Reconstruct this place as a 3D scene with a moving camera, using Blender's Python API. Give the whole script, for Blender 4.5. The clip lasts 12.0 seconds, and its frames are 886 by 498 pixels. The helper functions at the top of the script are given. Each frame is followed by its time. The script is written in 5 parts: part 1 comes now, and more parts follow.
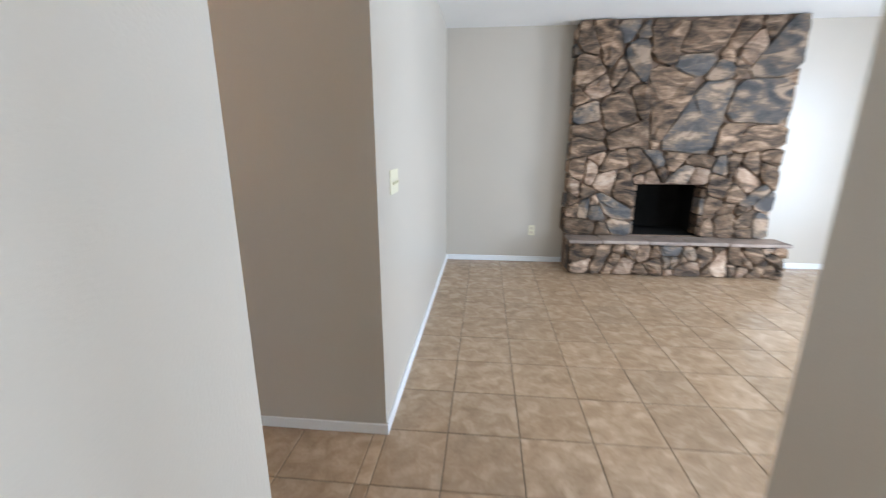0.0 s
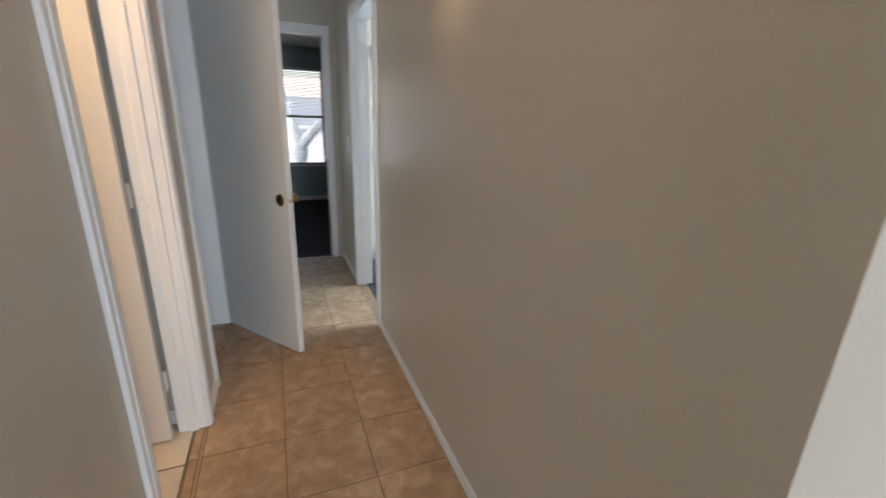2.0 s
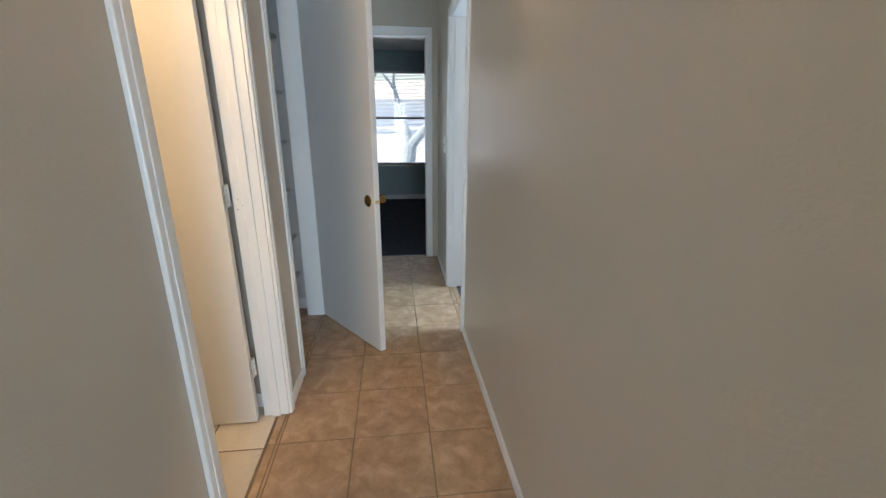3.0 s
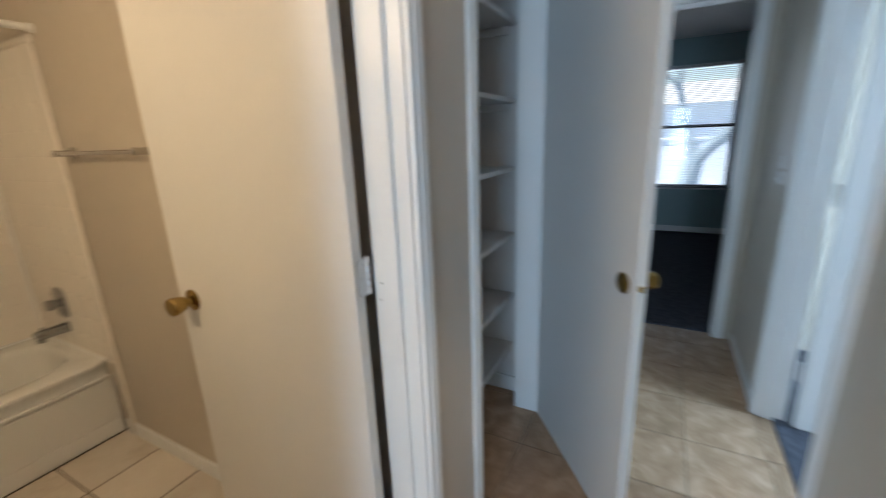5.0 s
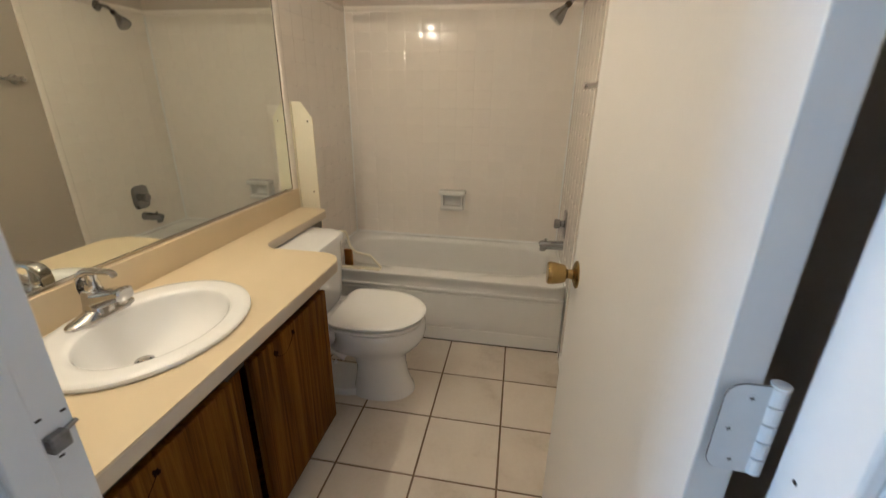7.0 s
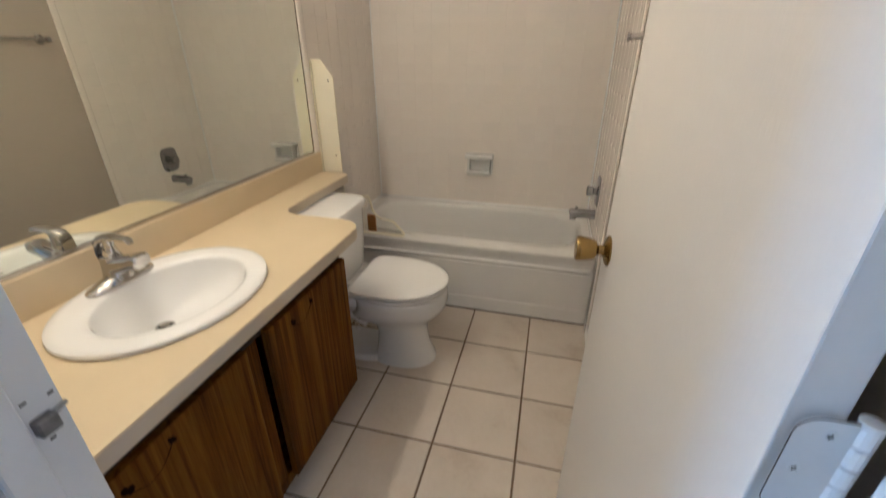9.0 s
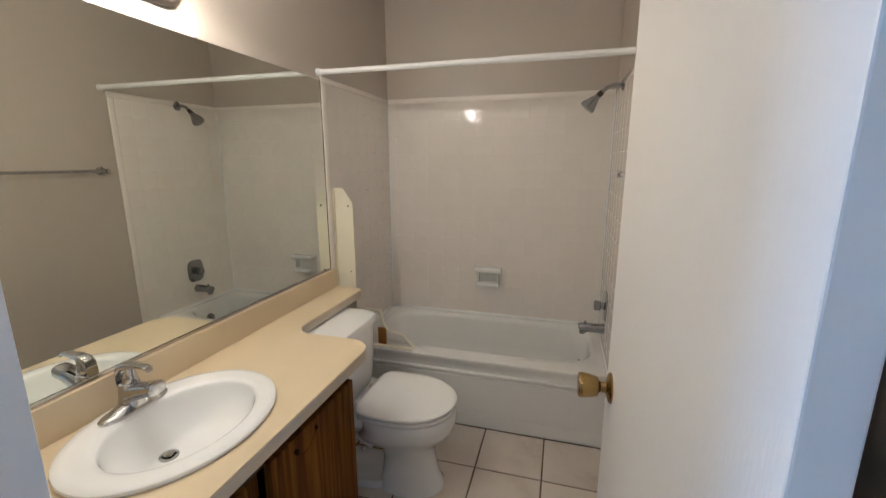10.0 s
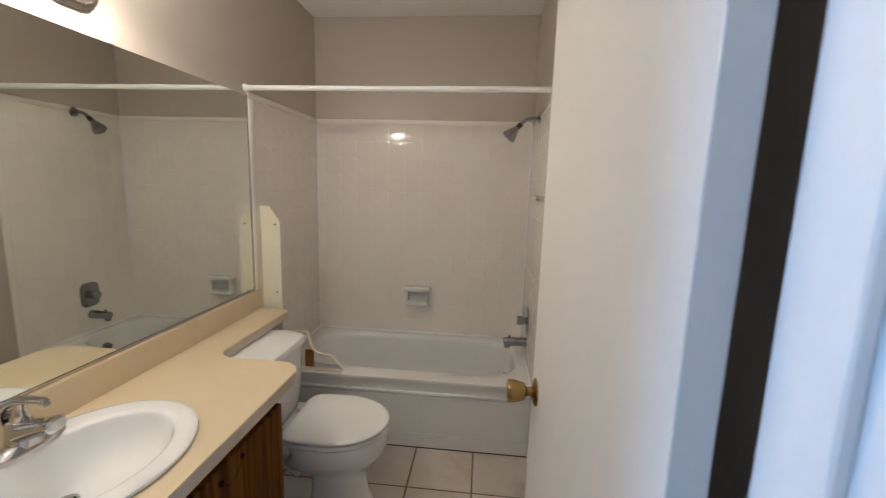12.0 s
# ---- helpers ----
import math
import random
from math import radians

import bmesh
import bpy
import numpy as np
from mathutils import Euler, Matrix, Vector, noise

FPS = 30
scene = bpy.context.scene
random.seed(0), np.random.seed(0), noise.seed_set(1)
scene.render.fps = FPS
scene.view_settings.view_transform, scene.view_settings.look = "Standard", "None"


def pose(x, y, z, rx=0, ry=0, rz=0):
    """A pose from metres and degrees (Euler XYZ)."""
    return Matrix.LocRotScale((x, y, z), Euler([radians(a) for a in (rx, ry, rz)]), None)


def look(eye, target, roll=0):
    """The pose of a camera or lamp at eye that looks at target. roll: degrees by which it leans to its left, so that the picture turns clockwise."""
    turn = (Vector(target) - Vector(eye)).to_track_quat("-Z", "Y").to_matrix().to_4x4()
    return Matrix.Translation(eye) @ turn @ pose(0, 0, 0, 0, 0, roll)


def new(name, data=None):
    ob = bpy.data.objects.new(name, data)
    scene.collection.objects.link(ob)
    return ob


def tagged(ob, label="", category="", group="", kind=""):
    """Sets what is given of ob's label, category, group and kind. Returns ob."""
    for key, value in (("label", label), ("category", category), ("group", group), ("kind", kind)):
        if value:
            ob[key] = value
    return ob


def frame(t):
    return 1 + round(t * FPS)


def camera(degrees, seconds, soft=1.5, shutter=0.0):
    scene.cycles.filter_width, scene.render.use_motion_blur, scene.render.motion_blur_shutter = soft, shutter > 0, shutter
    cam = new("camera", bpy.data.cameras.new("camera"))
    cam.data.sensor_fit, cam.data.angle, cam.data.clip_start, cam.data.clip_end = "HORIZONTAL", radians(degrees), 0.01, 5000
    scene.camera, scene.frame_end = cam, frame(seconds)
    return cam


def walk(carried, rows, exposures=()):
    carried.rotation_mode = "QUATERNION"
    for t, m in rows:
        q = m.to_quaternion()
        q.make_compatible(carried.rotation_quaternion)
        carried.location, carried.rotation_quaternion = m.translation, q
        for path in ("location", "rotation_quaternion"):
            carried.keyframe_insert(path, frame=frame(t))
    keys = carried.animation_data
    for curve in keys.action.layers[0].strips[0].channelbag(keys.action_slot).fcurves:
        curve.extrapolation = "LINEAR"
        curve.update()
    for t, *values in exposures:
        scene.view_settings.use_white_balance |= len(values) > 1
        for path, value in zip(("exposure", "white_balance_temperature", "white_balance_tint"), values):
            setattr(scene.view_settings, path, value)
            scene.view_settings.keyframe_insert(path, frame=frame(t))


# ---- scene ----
cam = camera(94.2, 12.0, soft=1.2, shutter=0.5)
PATH = [
    (0, (-0.109, 0.219, 1.359), (-0.306, 2.144, 0.853), -0.0),
    (0.5, (-0.122, 0.586, 1.369), (-0.68, 2.437, 0.857), 0.1),
    (1, (-0.149, 0.919, 1.36), (-1.239, 2.515, 0.843), 0.2),
    (1.5, (-0.24, 1.147, 1.358), (-1.759, 2.331, 0.818), 1.2),
    (2, (-0.33, 1.286, 1.367), (-2.101, 2.007, 0.78), 1.8),
    (2.5, (-0.338, 1.415, 1.366), (-2.2, 1.817, 0.756), 1.3),
    (4.5, (-1.152, 1.455, 1.379), (-3.047, 1.082, 0.859), -2.0),
    (5, (-1.433, 1.368, 1.382), (-3.133, 0.456, 0.856), -2.2),
    (5.4, (-1.639, 1.302, 1.371), (-2.929, -0.131, 0.839), -2.6),
    (5.6, (-1.699, 1.287, 1.394), (-2.734, -0.337, 0.852), -2.2),
    (6, (-1.786, 1.199, 1.376), (-2.282, -0.659, 0.827), -1.8),
    (6.5, (-1.879, 1.148, 1.375), (-1.809, -0.763, 0.791), -0.6),
    (7, (-1.941, 1.084, 1.33), (-1.62, -0.761, 0.629), 0.9),
    (7.2, (-1.949, 1.04, 1.33), (-1.596, -0.761, 0.538), 1.2),
    (8.8, (-1.952, 1.005, 1.299), (-1.538, -0.704, 0.346), 0.4),
    (9, (-1.949, 1.013, 1.323), (-1.51, -0.736, 0.459), 0.2),
    (9.5, (-1.953, 1.023, 1.375), (-1.448, -0.814, 0.766), -0.3),
    (10, (-1.974, 1.037, 1.421), (-1.435, -0.844, 1.007), -0.1),
    (10.5, (-1.958, 1.046, 1.426), (-1.449, -0.865, 1.127), 0.3),
    (11, (-1.949, 1.05, 1.426), (-1.499, -0.878, 1.149), 0.8),
    (11.5, (-1.953, 1.053, 1.426), (-1.579, -0.889, 1.123), 1.4),
    (12, (-1.957, 1.093, 1.424), (-1.768, -0.873, 1.112), 1.7),
]
EXPOSURES = [(0.0, 1.0, 7400, 21), (0.5, 0.80, 7700, 24), (1.0, 1.08, 7400, 20), (1.5, 0.84, 7900, 20), (2.0, 0.76, 8100, 20), (2.5, 0.92, 7800, 17), (2.7, 0.92, 7700, 16), (4.5, 0.80, 6650, 12), (5.0, 0.74, 6500, 11), (5.5, 0.97, 6150, 10), (6.0, 0.90, 5680, 9), (7.0, 0.95, 5400, 9), (9.0, 1.00, 5130, 11), (10.0, 0.87, 4850, 11), (11.0, 0.79, 4860, 11), (12.0, 0.81, 4900, 12)]
walk(cam, [(t, look(eye, target, roll)) for t, eye, target, roll in PATH], EXPOSURES)

# ---- sky, sun and window light ----
world = bpy.data.worlds.new("sky")
scene.world = world
world.use_nodes = True
wn = world.node_tree
sky = wn.nodes.new("ShaderNodeTexSky")
sky.sky_type = "NISHITA"
sky.sun_disc = False
sky.sun_elevation = radians(55)
sky.sun_rotation = radians(150)
wn.links.new(sky.outputs["Color"], wn.nodes["Background"].inputs["Color"])
wn.nodes["Background"].inputs["Strength"].default_value = 0.15

sun = new("sun", bpy.data.lights.new("sun", "SUN"))
sun.data.energy = 5.0
sun.data.angle = radians(0.5)
sun.data.color = (1.0, 0.97, 0.93)
sun.matrix_world = look((15, -26, 43), (0, 0, 0))


def window_lamp(name, at, target, w, h, power, color):
    d = bpy.data.lights.new(name, "AREA")
    d.shape = "RECTANGLE"
    d.size, d.size_y, d.energy, d.color = w, h, power, color
    ob = new(name, d)
    ob.matrix_world = look(at, target)
    return ob


DAY = (0.475, 0.73, 1.0)
window_lamp("window_light_living", (4.44, 2.40, 1.15), (0, 2.2, 1.0), 1.7, 1.9, 122, DAY)
window_lamp("window_light_dining", (4.44, -1.0, 1.15), (0, -0.6, 1.0), 1.3, 1.9, 97, DAY)
window_lamp("window_light_bedroom", (-3.1, 4.84, 1.35), (-3.25, 2.6, 0.0), 1.4, 1.2, 125, DAY)


def bulb_lamp(name, at, power, color, radius):
    d = bpy.data.lights.new(name, "POINT")
    d.energy, d.color, d.shadow_soft_size = power, color, radius
    ob = new(name, d)
    ob.location = at
    return ob


WARM = (1.0, 0.77, 0.49)
BULB_Y = (0.020, 0.165, 0.310, 0.455)
for by in BULB_Y:
    bulb_lamp("vanity_bulb_light", (-0.990, by, 1.930), 2.65, WARM, 0.02)


def spot_lamp(name, at, aim, power, color, cone):
    d = bpy.data.lights.new(name, "SPOT")
    d.energy, d.color, d.shadow_soft_size, d.spot_size, d.spot_blend = power, color, 0.02, radians(cone), 0.6
    ob = new(name, d)
    ob.matrix_world = look(at, aim)
    return ob


# the hall fitting: one small spot aimed at the floor, one up along the wall
SPOT_DOWN = ((-1.815, 1.775, 1.812), (-1.95, 1.02, 0.0))
SPOT_UP = ((-1.685, 1.775, 1.850), (-1.50, 1.66, 2.45))
spot_lamp("hall_spot_light_down", *SPOT_DOWN, 9.5, (1.0, 0.78, 0.50), 62)
spot_lamp("hall_spot_light_up", *SPOT_UP, 16, (1.0, 0.72, 0.44), 100)

# ---- materials ----
def material(name, base, rough=0.5, metal=0.0, vary=0.08, scale=6.0, fine=80.0, bump=0.02, spec=0.5, coat=0.0, rand=0.0, stretch=(1, 1, 1)):
    """Painted or solid surface: colour drifts at two scales, with fine relief."""
    m = bpy.data.materials.new(name)
    m.use_nodes = True
    t = m.node_tree
    b = t.nodes["Principled BSDF"]
    b.inputs["Roughness"].default_value = rough
    b.inputs["Metallic"].default_value = metal
    b.inputs["Specular IOR Level"].default_value = spec
    b.inputs["Coat Weight"].default_value = coat
    co = t.nodes.new("ShaderNodeTexCoord")
    mp = t.nodes.new("ShaderNodeMapping")
    mp.inputs["Scale"].default_value = stretch
    t.links.new(co.outputs["Object"], mp.inputs["Vector"])
    n1 = t.nodes.new("ShaderNodeTexNoise")
    n1.inputs["Scale"].default_value = scale
    n1.inputs["Detail"].default_value = 5
    n2 = t.nodes.new("ShaderNodeTexNoise")
    n2.inputs["Scale"].default_value = fine
    n2.inputs["Detail"].default_value = 3
    t.links.new(mp.outputs["Vector"], n1.inputs["Vector"])
    t.links.new(mp.outputs["Vector"], n2.inputs["Vector"])
    add = t.nodes.new("ShaderNodeMath")
    add.operation = "MULTIPLY_ADD"
    t.links.new(n2.outputs["Fac"], add.inputs[0])
    add.inputs[1].default_value = 0.35
    t.links.new(n1.outputs["Fac"], add.inputs[2])
    val = t.nodes.new("ShaderNodeMapRange")
    val.inputs["From Min"].default_value, val.inputs["From Max"].default_value = 0.35, 1.0
    val.inputs["To Min"].default_value, val.inputs["To Max"].default_value = 1 - vary, 1 + vary
    t.links.new(add.outputs[0], val.inputs["Value"])
    last = val.outputs["Result"]
    if rand:
        info = t.nodes.new("ShaderNodeObjectInfo")
        r = t.nodes.new("ShaderNodeMapRange")
        r.inputs["To Min"].default_value, r.inputs["To Max"].default_value = 1 - rand, 1 + rand
        t.links.new(info.outputs["Random"], r.inputs["Value"])
        mu = t.nodes.new("ShaderNodeMath")
        mu.operation = "MULTIPLY"
        t.links.new(last, mu.inputs[0])
        t.links.new(r.outputs["Result"], mu.inputs[1])
        last = mu.outputs[0]
    mix = t.nodes.new("ShaderNodeVectorMath")
    mix.operation = "SCALE"
    mix.inputs[0].default_value = base[:3]
    t.links.new(last, mix.inputs["Scale"])
    t.links.new(mix.outputs["Vector"], b.inputs["Base Color"])
    if bump:
        bp = t.nodes.new("ShaderNodeBump")
        bp.inputs["Strength"].default_value = bump * 10
        bp.inputs["Distance"].default_value = 0.002
        t.links.new(n2.outputs["Fac"], bp.inputs["Height"])
        t.links.new(bp.outputs["Normal"], b.inputs["Normal"])
    return m


def ramp_material(name, stops, rough=0.5, scale=5.0, fine=40.0, stretch=(1, 1, 1), bump=0.05, distortion=0.6, rand=0.15, spec=0.5, detail=8.0, offset=True, swirl=(0, 0, 0), depth=0.004):
    """Mottled or veined surface: a colour ramp over warped noise, shifted from piece to piece."""
    m = bpy.data.materials.new(name)
    m.use_nodes = True
    t = m.node_tree
    b = t.nodes["Principled BSDF"]
    b.inputs["Roughness"].default_value = rough
    b.inputs["Specular IOR Level"].default_value = spec
    co = t.nodes.new("ShaderNodeTexCoord")
    mp = t.nodes.new("ShaderNodeMapping")
    mp.inputs["Scale"].default_value = stretch
    info = t.nodes.new("ShaderNodeObjectInfo")
    t.links.new(co.outputs["Object"], mp.inputs["Vector"])
    if offset:
        off = t.nodes.new("ShaderNodeVectorMath")
        off.operation = "SCALE"
        off.inputs[0].default_value = (37, 23, 51)
        t.links.new(info.outputs["Random"], off.inputs["Scale"])
        t.links.new(off.outputs["Vector"], mp.inputs["Location"])
        turn = t.nodes.new("ShaderNodeVectorMath")
        turn.operation = "SCALE"
        turn.inputs[0].default_value = swirl
        t.links.new(info.outputs["Random"], turn.inputs["Scale"])
        t.links.new(turn.outputs["Vector"], mp.inputs["Rotation"])
    n1 = t.nodes.new("ShaderNodeTexNoise")
    n1.inputs["Scale"].default_value = scale
    n1.inputs["Detail"].default_value = detail
    n1.inputs["Distortion"].default_value = distortion
    n2 = t.nodes.new("ShaderNodeTexNoise")
    n2.inputs["Scale"].default_value = fine
    n2.inputs["Detail"].default_value = 4
    t.links.new(mp.outputs["Vector"], n1.inputs["Vector"])
    t.links.new(mp.outputs["Vector"], n2.inputs["Vector"])
    add = t.nodes.new("ShaderNodeMath")
    add.operation = "MULTIPLY_ADD"
    t.links.new(n2.outputs["Fac"], add.inputs[0])
    add.inputs[1].default_value = 0.25
    t.links.new(n1.outputs["Fac"], add.inputs[2])
    ra = t.nodes.new("ShaderNodeValToRGB")
    while len(ra.color_ramp.elements) < len(stops):
        ra.color_ramp.elements.new(0.5)
    for e, (p, c) in zip(ra.color_ramp.elements, stops):
        e.position, e.color = p, (*c, 1)
    t.links.new(add.outputs[0], ra.inputs["Fac"])
    hsv = t.nodes.new("ShaderNodeHueSaturation")
    r = t.nodes.new("ShaderNodeMapRange")
    r.inputs["To Min"].default_value, r.inputs["To Max"].default_value = 1 - rand, 1 + rand
    t.links.new(info.outputs["Random"], r.inputs["Value"])
    t.links.new(r.outputs["Result"], hsv.inputs["Value"])
    t.links.new(ra.outputs["Color"], hsv.inputs["Color"])
    t.links.new(hsv.outputs["Color"], b.inputs["Base Color"])
    bp = t.nodes.new("ShaderNodeBump")
    bp.inputs["Strength"].default_value = min(1.0, bump * 10)
    bp.inputs["Distance"].default_value = depth
    t.links.new(add.outputs[0], bp.inputs["Height"])
    t.links.new(bp.outputs["Normal"], b.inputs["Normal"])
    return m


def glow(name, color, strength):
    m = bpy.data.materials.new(name)
    m.use_nodes = True
    b = m.node_tree.nodes["Principled BSDF"]
    b.inputs["Base Color"].default_value = (*color, 1)
    b.inputs["Emission Color"].default_value = (*color, 1)
    b.inputs["Emission Strength"].default_value = strength
    return m


def glass(name, rough=0.0, tint=(1, 1, 1)):
    m = bpy.data.materials.new(name)
    m.use_nodes = True
    b = m.node_tree.nodes["Principled BSDF"]
    b.inputs["Base Color"].default_value = (*tint, 1)
    b.inputs["Transmission Weight"].default_value = 1.0
    b.inputs["Roughness"].default_value = rough
    b.inputs["IOR"].default_value = 1.45
    return m


M_WALL = material("greige_wall_paint", (0.52, 0.462, 0.395), 0.34, vary=0.035, scale=1.2, fine=160, bump=0.035, spec=0.5)
M_BEDWALL = material("blue_grey_wall_paint", (0.34, 0.45, 0.47), 0.5, vary=0.04, scale=1.2, fine=160, bump=0.03)
M_CEIL = material("white_ceiling_paint", (0.86, 0.855, 0.84), 0.9, vary=0.03, scale=2, fine=60, bump=0.08, spec=0.2)
M_TRIM = material("white_gloss_trim_paint", (0.80, 0.80, 0.80), 0.32, vary=0.03, scale=3, fine=120, bump=0.01)
M_DOOR = material("white_door_paint", (0.71, 0.70, 0.69), 0.34, vary=0.03, scale=1.5, fine=200, bump=0.015, stretch=(1, 1, 0.3))
# white hinge paint with the shade on the leaf put in as grey
M_LEAFPAINT = material("shade_grey_hinge_paint", (0.66, 0.665, 0.67), 0.35, vary=0.05, scale=30, fine=200, bump=0.01)
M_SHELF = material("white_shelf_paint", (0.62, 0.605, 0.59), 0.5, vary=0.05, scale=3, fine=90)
M_TILE = ramp_material("mottled_beige_floor_tile", [(0.42, (0.325, 0.203, 0.124)), (0.54, (0.375, 0.240, 0.149)), (0.66, (0.425, 0.277, 0.176)), (0.80, (0.505, 0.346, 0.232))], 0.21, 11.0, 60.0, bump=0.03, rand=0.08, spec=0.5, distortion=0.6)
M_GROUT = material("brown_floor_grout", (0.20, 0.145, 0.095), 0.9, vary=0.15, scale=8, fine=150, bump=0.05, spec=0.2)
M_BTILE = ramp_material("pale_pinkish_bath_floor_tile", [(0.35, (0.55, 0.475, 0.40)), (0.55, (0.66, 0.59, 0.51)), (0.8, (0.72, 0.655, 0.58))], 0.33, 4.0, 60.0, bump=0.01, rand=0.05)
M_BGROUT = material("dark_brown_bath_grout", (0.19, 0.135, 0.095), 0.9, vary=0.2, scale=12, fine=150, spec=0.2)
M_WTILE = material("glazed_white_wall_tile", (0.86, 0.81, 0.75), 0.07, vary=0.015, scale=5, fine=18, bump=0.022, rand=0.012)
M_WGROUT = material("white_tile_grout", (0.84, 0.79, 0.73), 0.8, vary=0.06, scale=6, fine=90, spec=0.2)
M_PORC = material("white_porcelain", (0.87, 0.872, 0.868), 0.10, vary=0.015, scale=3, fine=30, bump=0.0, coat=0.3)
M_SEAT = material("white_plastic_seat", (0.88, 0.88, 0.87), 0.22, vary=0.02, scale=4, fine=40, bump=0.0)
M_TUB = material("white_enamel", (0.78, 0.775, 0.755), 0.13, vary=0.02, scale=3, fine=30, bump=0.0, coat=0.2)
M_COUNTER = material("almond_laminate", (0.68, 0.565, 0.375), 0.36, vary=0.03, scale=7, fine=220, bump=0.004)
M_NOSE = material("almond_laminate_edge", (0.60, 0.52, 0.41), 0.4, vary=0.03, scale=7, fine=220, bump=0.004)
M_CREAM = material("yellowed_cream_plastic", (0.80, 0.755, 0.60), 0.3, vary=0.03, scale=5, fine=50, bump=0.0)
M_CHROME = material("polished_chrome", (0.58, 0.57, 0.56), 0.07, 1.0, vary=0.05, scale=12, fine=60, bump=0.0)
M_FITTING = material("dulled_chrome", (0.36, 0.36, 0.365), 0.22, 1.0, vary=0.08, scale=12, fine=60, bump=0.0)
M_STRIKE = material("tarnished_strike_metal", (0.24, 0.235, 0.235), 0.4, 0.9, vary=0.3, scale=60, fine=200, bump=0.02)
M_NICKEL = material("brushed_nickel", (0.50, 0.46, 0.40), 0.26, 1.0, vary=0.08, scale=12, fine=140, bump=0.004)
M_BRASS = material("worn_brass", (0.36, 0.245, 0.085), 0.27, 1.0, vary=0.15, scale=20, fine=120, bump=0.0)
# near-black for holes and dark fittings, also shade painted on the vanity's top rail
M_DARK = material("dark_parts_and_shade", (0.035, 0.022, 0.014), 0.8, vary=0.2, bump=0.0)
M_SOOT = material("sooty_firebrick", (0.012, 0.011, 0.010), 0.9, vary=0.3, scale=8, bump=0.05, spec=0.1)
M_MORTAR = material("brown_stone_mortar", (0.190, 0.125, 0.092), 0.95, vary=0.25, scale=14, fine=90, bump=0.1, spec=0.15)
M_ALMOND = material("ivory_plastic", (0.72, 0.67, 0.50), 0.35, vary=0.03, bump=0.0)
M_CARPET = material("dark_grey_carpet", (0.090, 0.096, 0.118), 0.98, vary=0.45, scale=25, fine=220, bump=0.3, spec=0.05)
M_WOOD = ramp_material("dark_walnut_veneer", [(0.36, (0.048, 0.0170, 0.0022)), (0.50, (0.085, 0.0315, 0.0040)), (0.62, (0.130, 0.0500, 0.0055)), (0.82, (0.205, 0.0850, 0.0110))], 0.5, 2.6, 42.0, stretch=(15.0, 15.0, 0.5), bump=0.03, distortion=1.0, rand=0.06, spec=0.03)
M_KNOT = material("dark_wood_knot", (0.016, 0.006, 0.002), 0.9, vary=0.3, scale=60, fine=200, bump=0.0, spec=0.05)
M_ORANGE = material("amber_wood_block", (0.42, 0.17, 0.03), 0.4, vary=0.15, bump=0.0)
M_BULB = glow("hot_filament", (1.0, 0.80, 0.52), 90)
M_SPOTFACE = glow("warm_reflector_lamp", (1.0, 0.82, 0.55), 4)
M_BULBGLASS = glass("clear_bulb_glass")
M_CLEAR = glass("clear_guard_plastic", 0.12, (0.96, 0.955, 0.92))
M_PANE = glass("window_glass")
M_STONES = [
    ramp_material("brown_flagstone", [(0.46, (0.050, 0.036, 0.029)), (0.57, (0.120, 0.080, 0.056)), (0.67, (0.205, 0.128, 0.084)), (0.80, (0.400, 0.262, 0.180))], 0.85, 3.4, 26, (1, 1.7, 2.6), 0.4, 1.3, 0.28, 0.15, swirl=(2, 5, 1), depth=0.014),
    ramp_material("grey_centred_flagstone", [(0.47, (0.078, 0.074, 0.074)), (0.57, (0.128, 0.112, 0.102)), (0.65, (0.200, 0.146, 0.110)), (0.75, (0.410, 0.285, 0.205))], 0.85, 3.0, 26, (1, 1.7, 2.2), 0.4, 1.0, 0.25, 0.15, swirl=(2, 5, 1), depth=0.014),
    ramp_material("pinkish_tan_flagstone", [(0.46, (0.110, 0.078, 0.062)), (0.56, (0.230, 0.148, 0.102)), (0.66, (0.370, 0.240, 0.170)), (0.80, (0.520, 0.380, 0.285))], 0.85, 3.2, 26, (1, 1.7, 2.4), 0.4, 1.3, 0.25, 0.15, swirl=(2, 5, 1), depth=0.014),
]
M_SLAB = ramp_material("pinkish_brown_hearth_slab", [(0.34, (0.13, 0.095, 0.080)), (0.52, (0.24, 0.180, 0.150)), (0.72, (0.33, 0.245, 0.20))], 0.6, 6, 40, bump=0.06, rand=0.18)
# ground, stucco, roof and bark are blued and paled for daylight cast and glare
M_GROUND = material("dry_ground", (0.55, 0.58, 0.60), 0.95, vary=0.25, scale=1.0, fine=20, bump=0.1)
M_STUCCO = material("daylight_blue_stucco", (0.66, 0.76, 0.87), 0.9, vary=0.08, scale=1.0, fine=40, bump=0.1)
M_ROOF = material("daylight_pale_roof", (0.58, 0.60, 0.60), 0.9, vary=0.2, scale=2.0, fine=30, bump=0.1)
M_BARK = material("daylight_blue_bark", (0.34, 0.44, 0.52), 0.9, vary=0.25, scale=6, fine=40, bump=0.2)
M_LEAF = material("tree_leaves", (0.12, 0.16, 0.08), 0.6, vary=0.35, scale=3, fine=20, bump=0.0)
M_FRAME = material("dark_bronze_aluminium", (0.10, 0.10, 0.11), 0.4, 0.6, vary=0.05, bump=0.0)
M_SLAT = material("white_blind_slat", (0.74, 0.75, 0.76), 0.4, vary=0.03, bump=0.0)


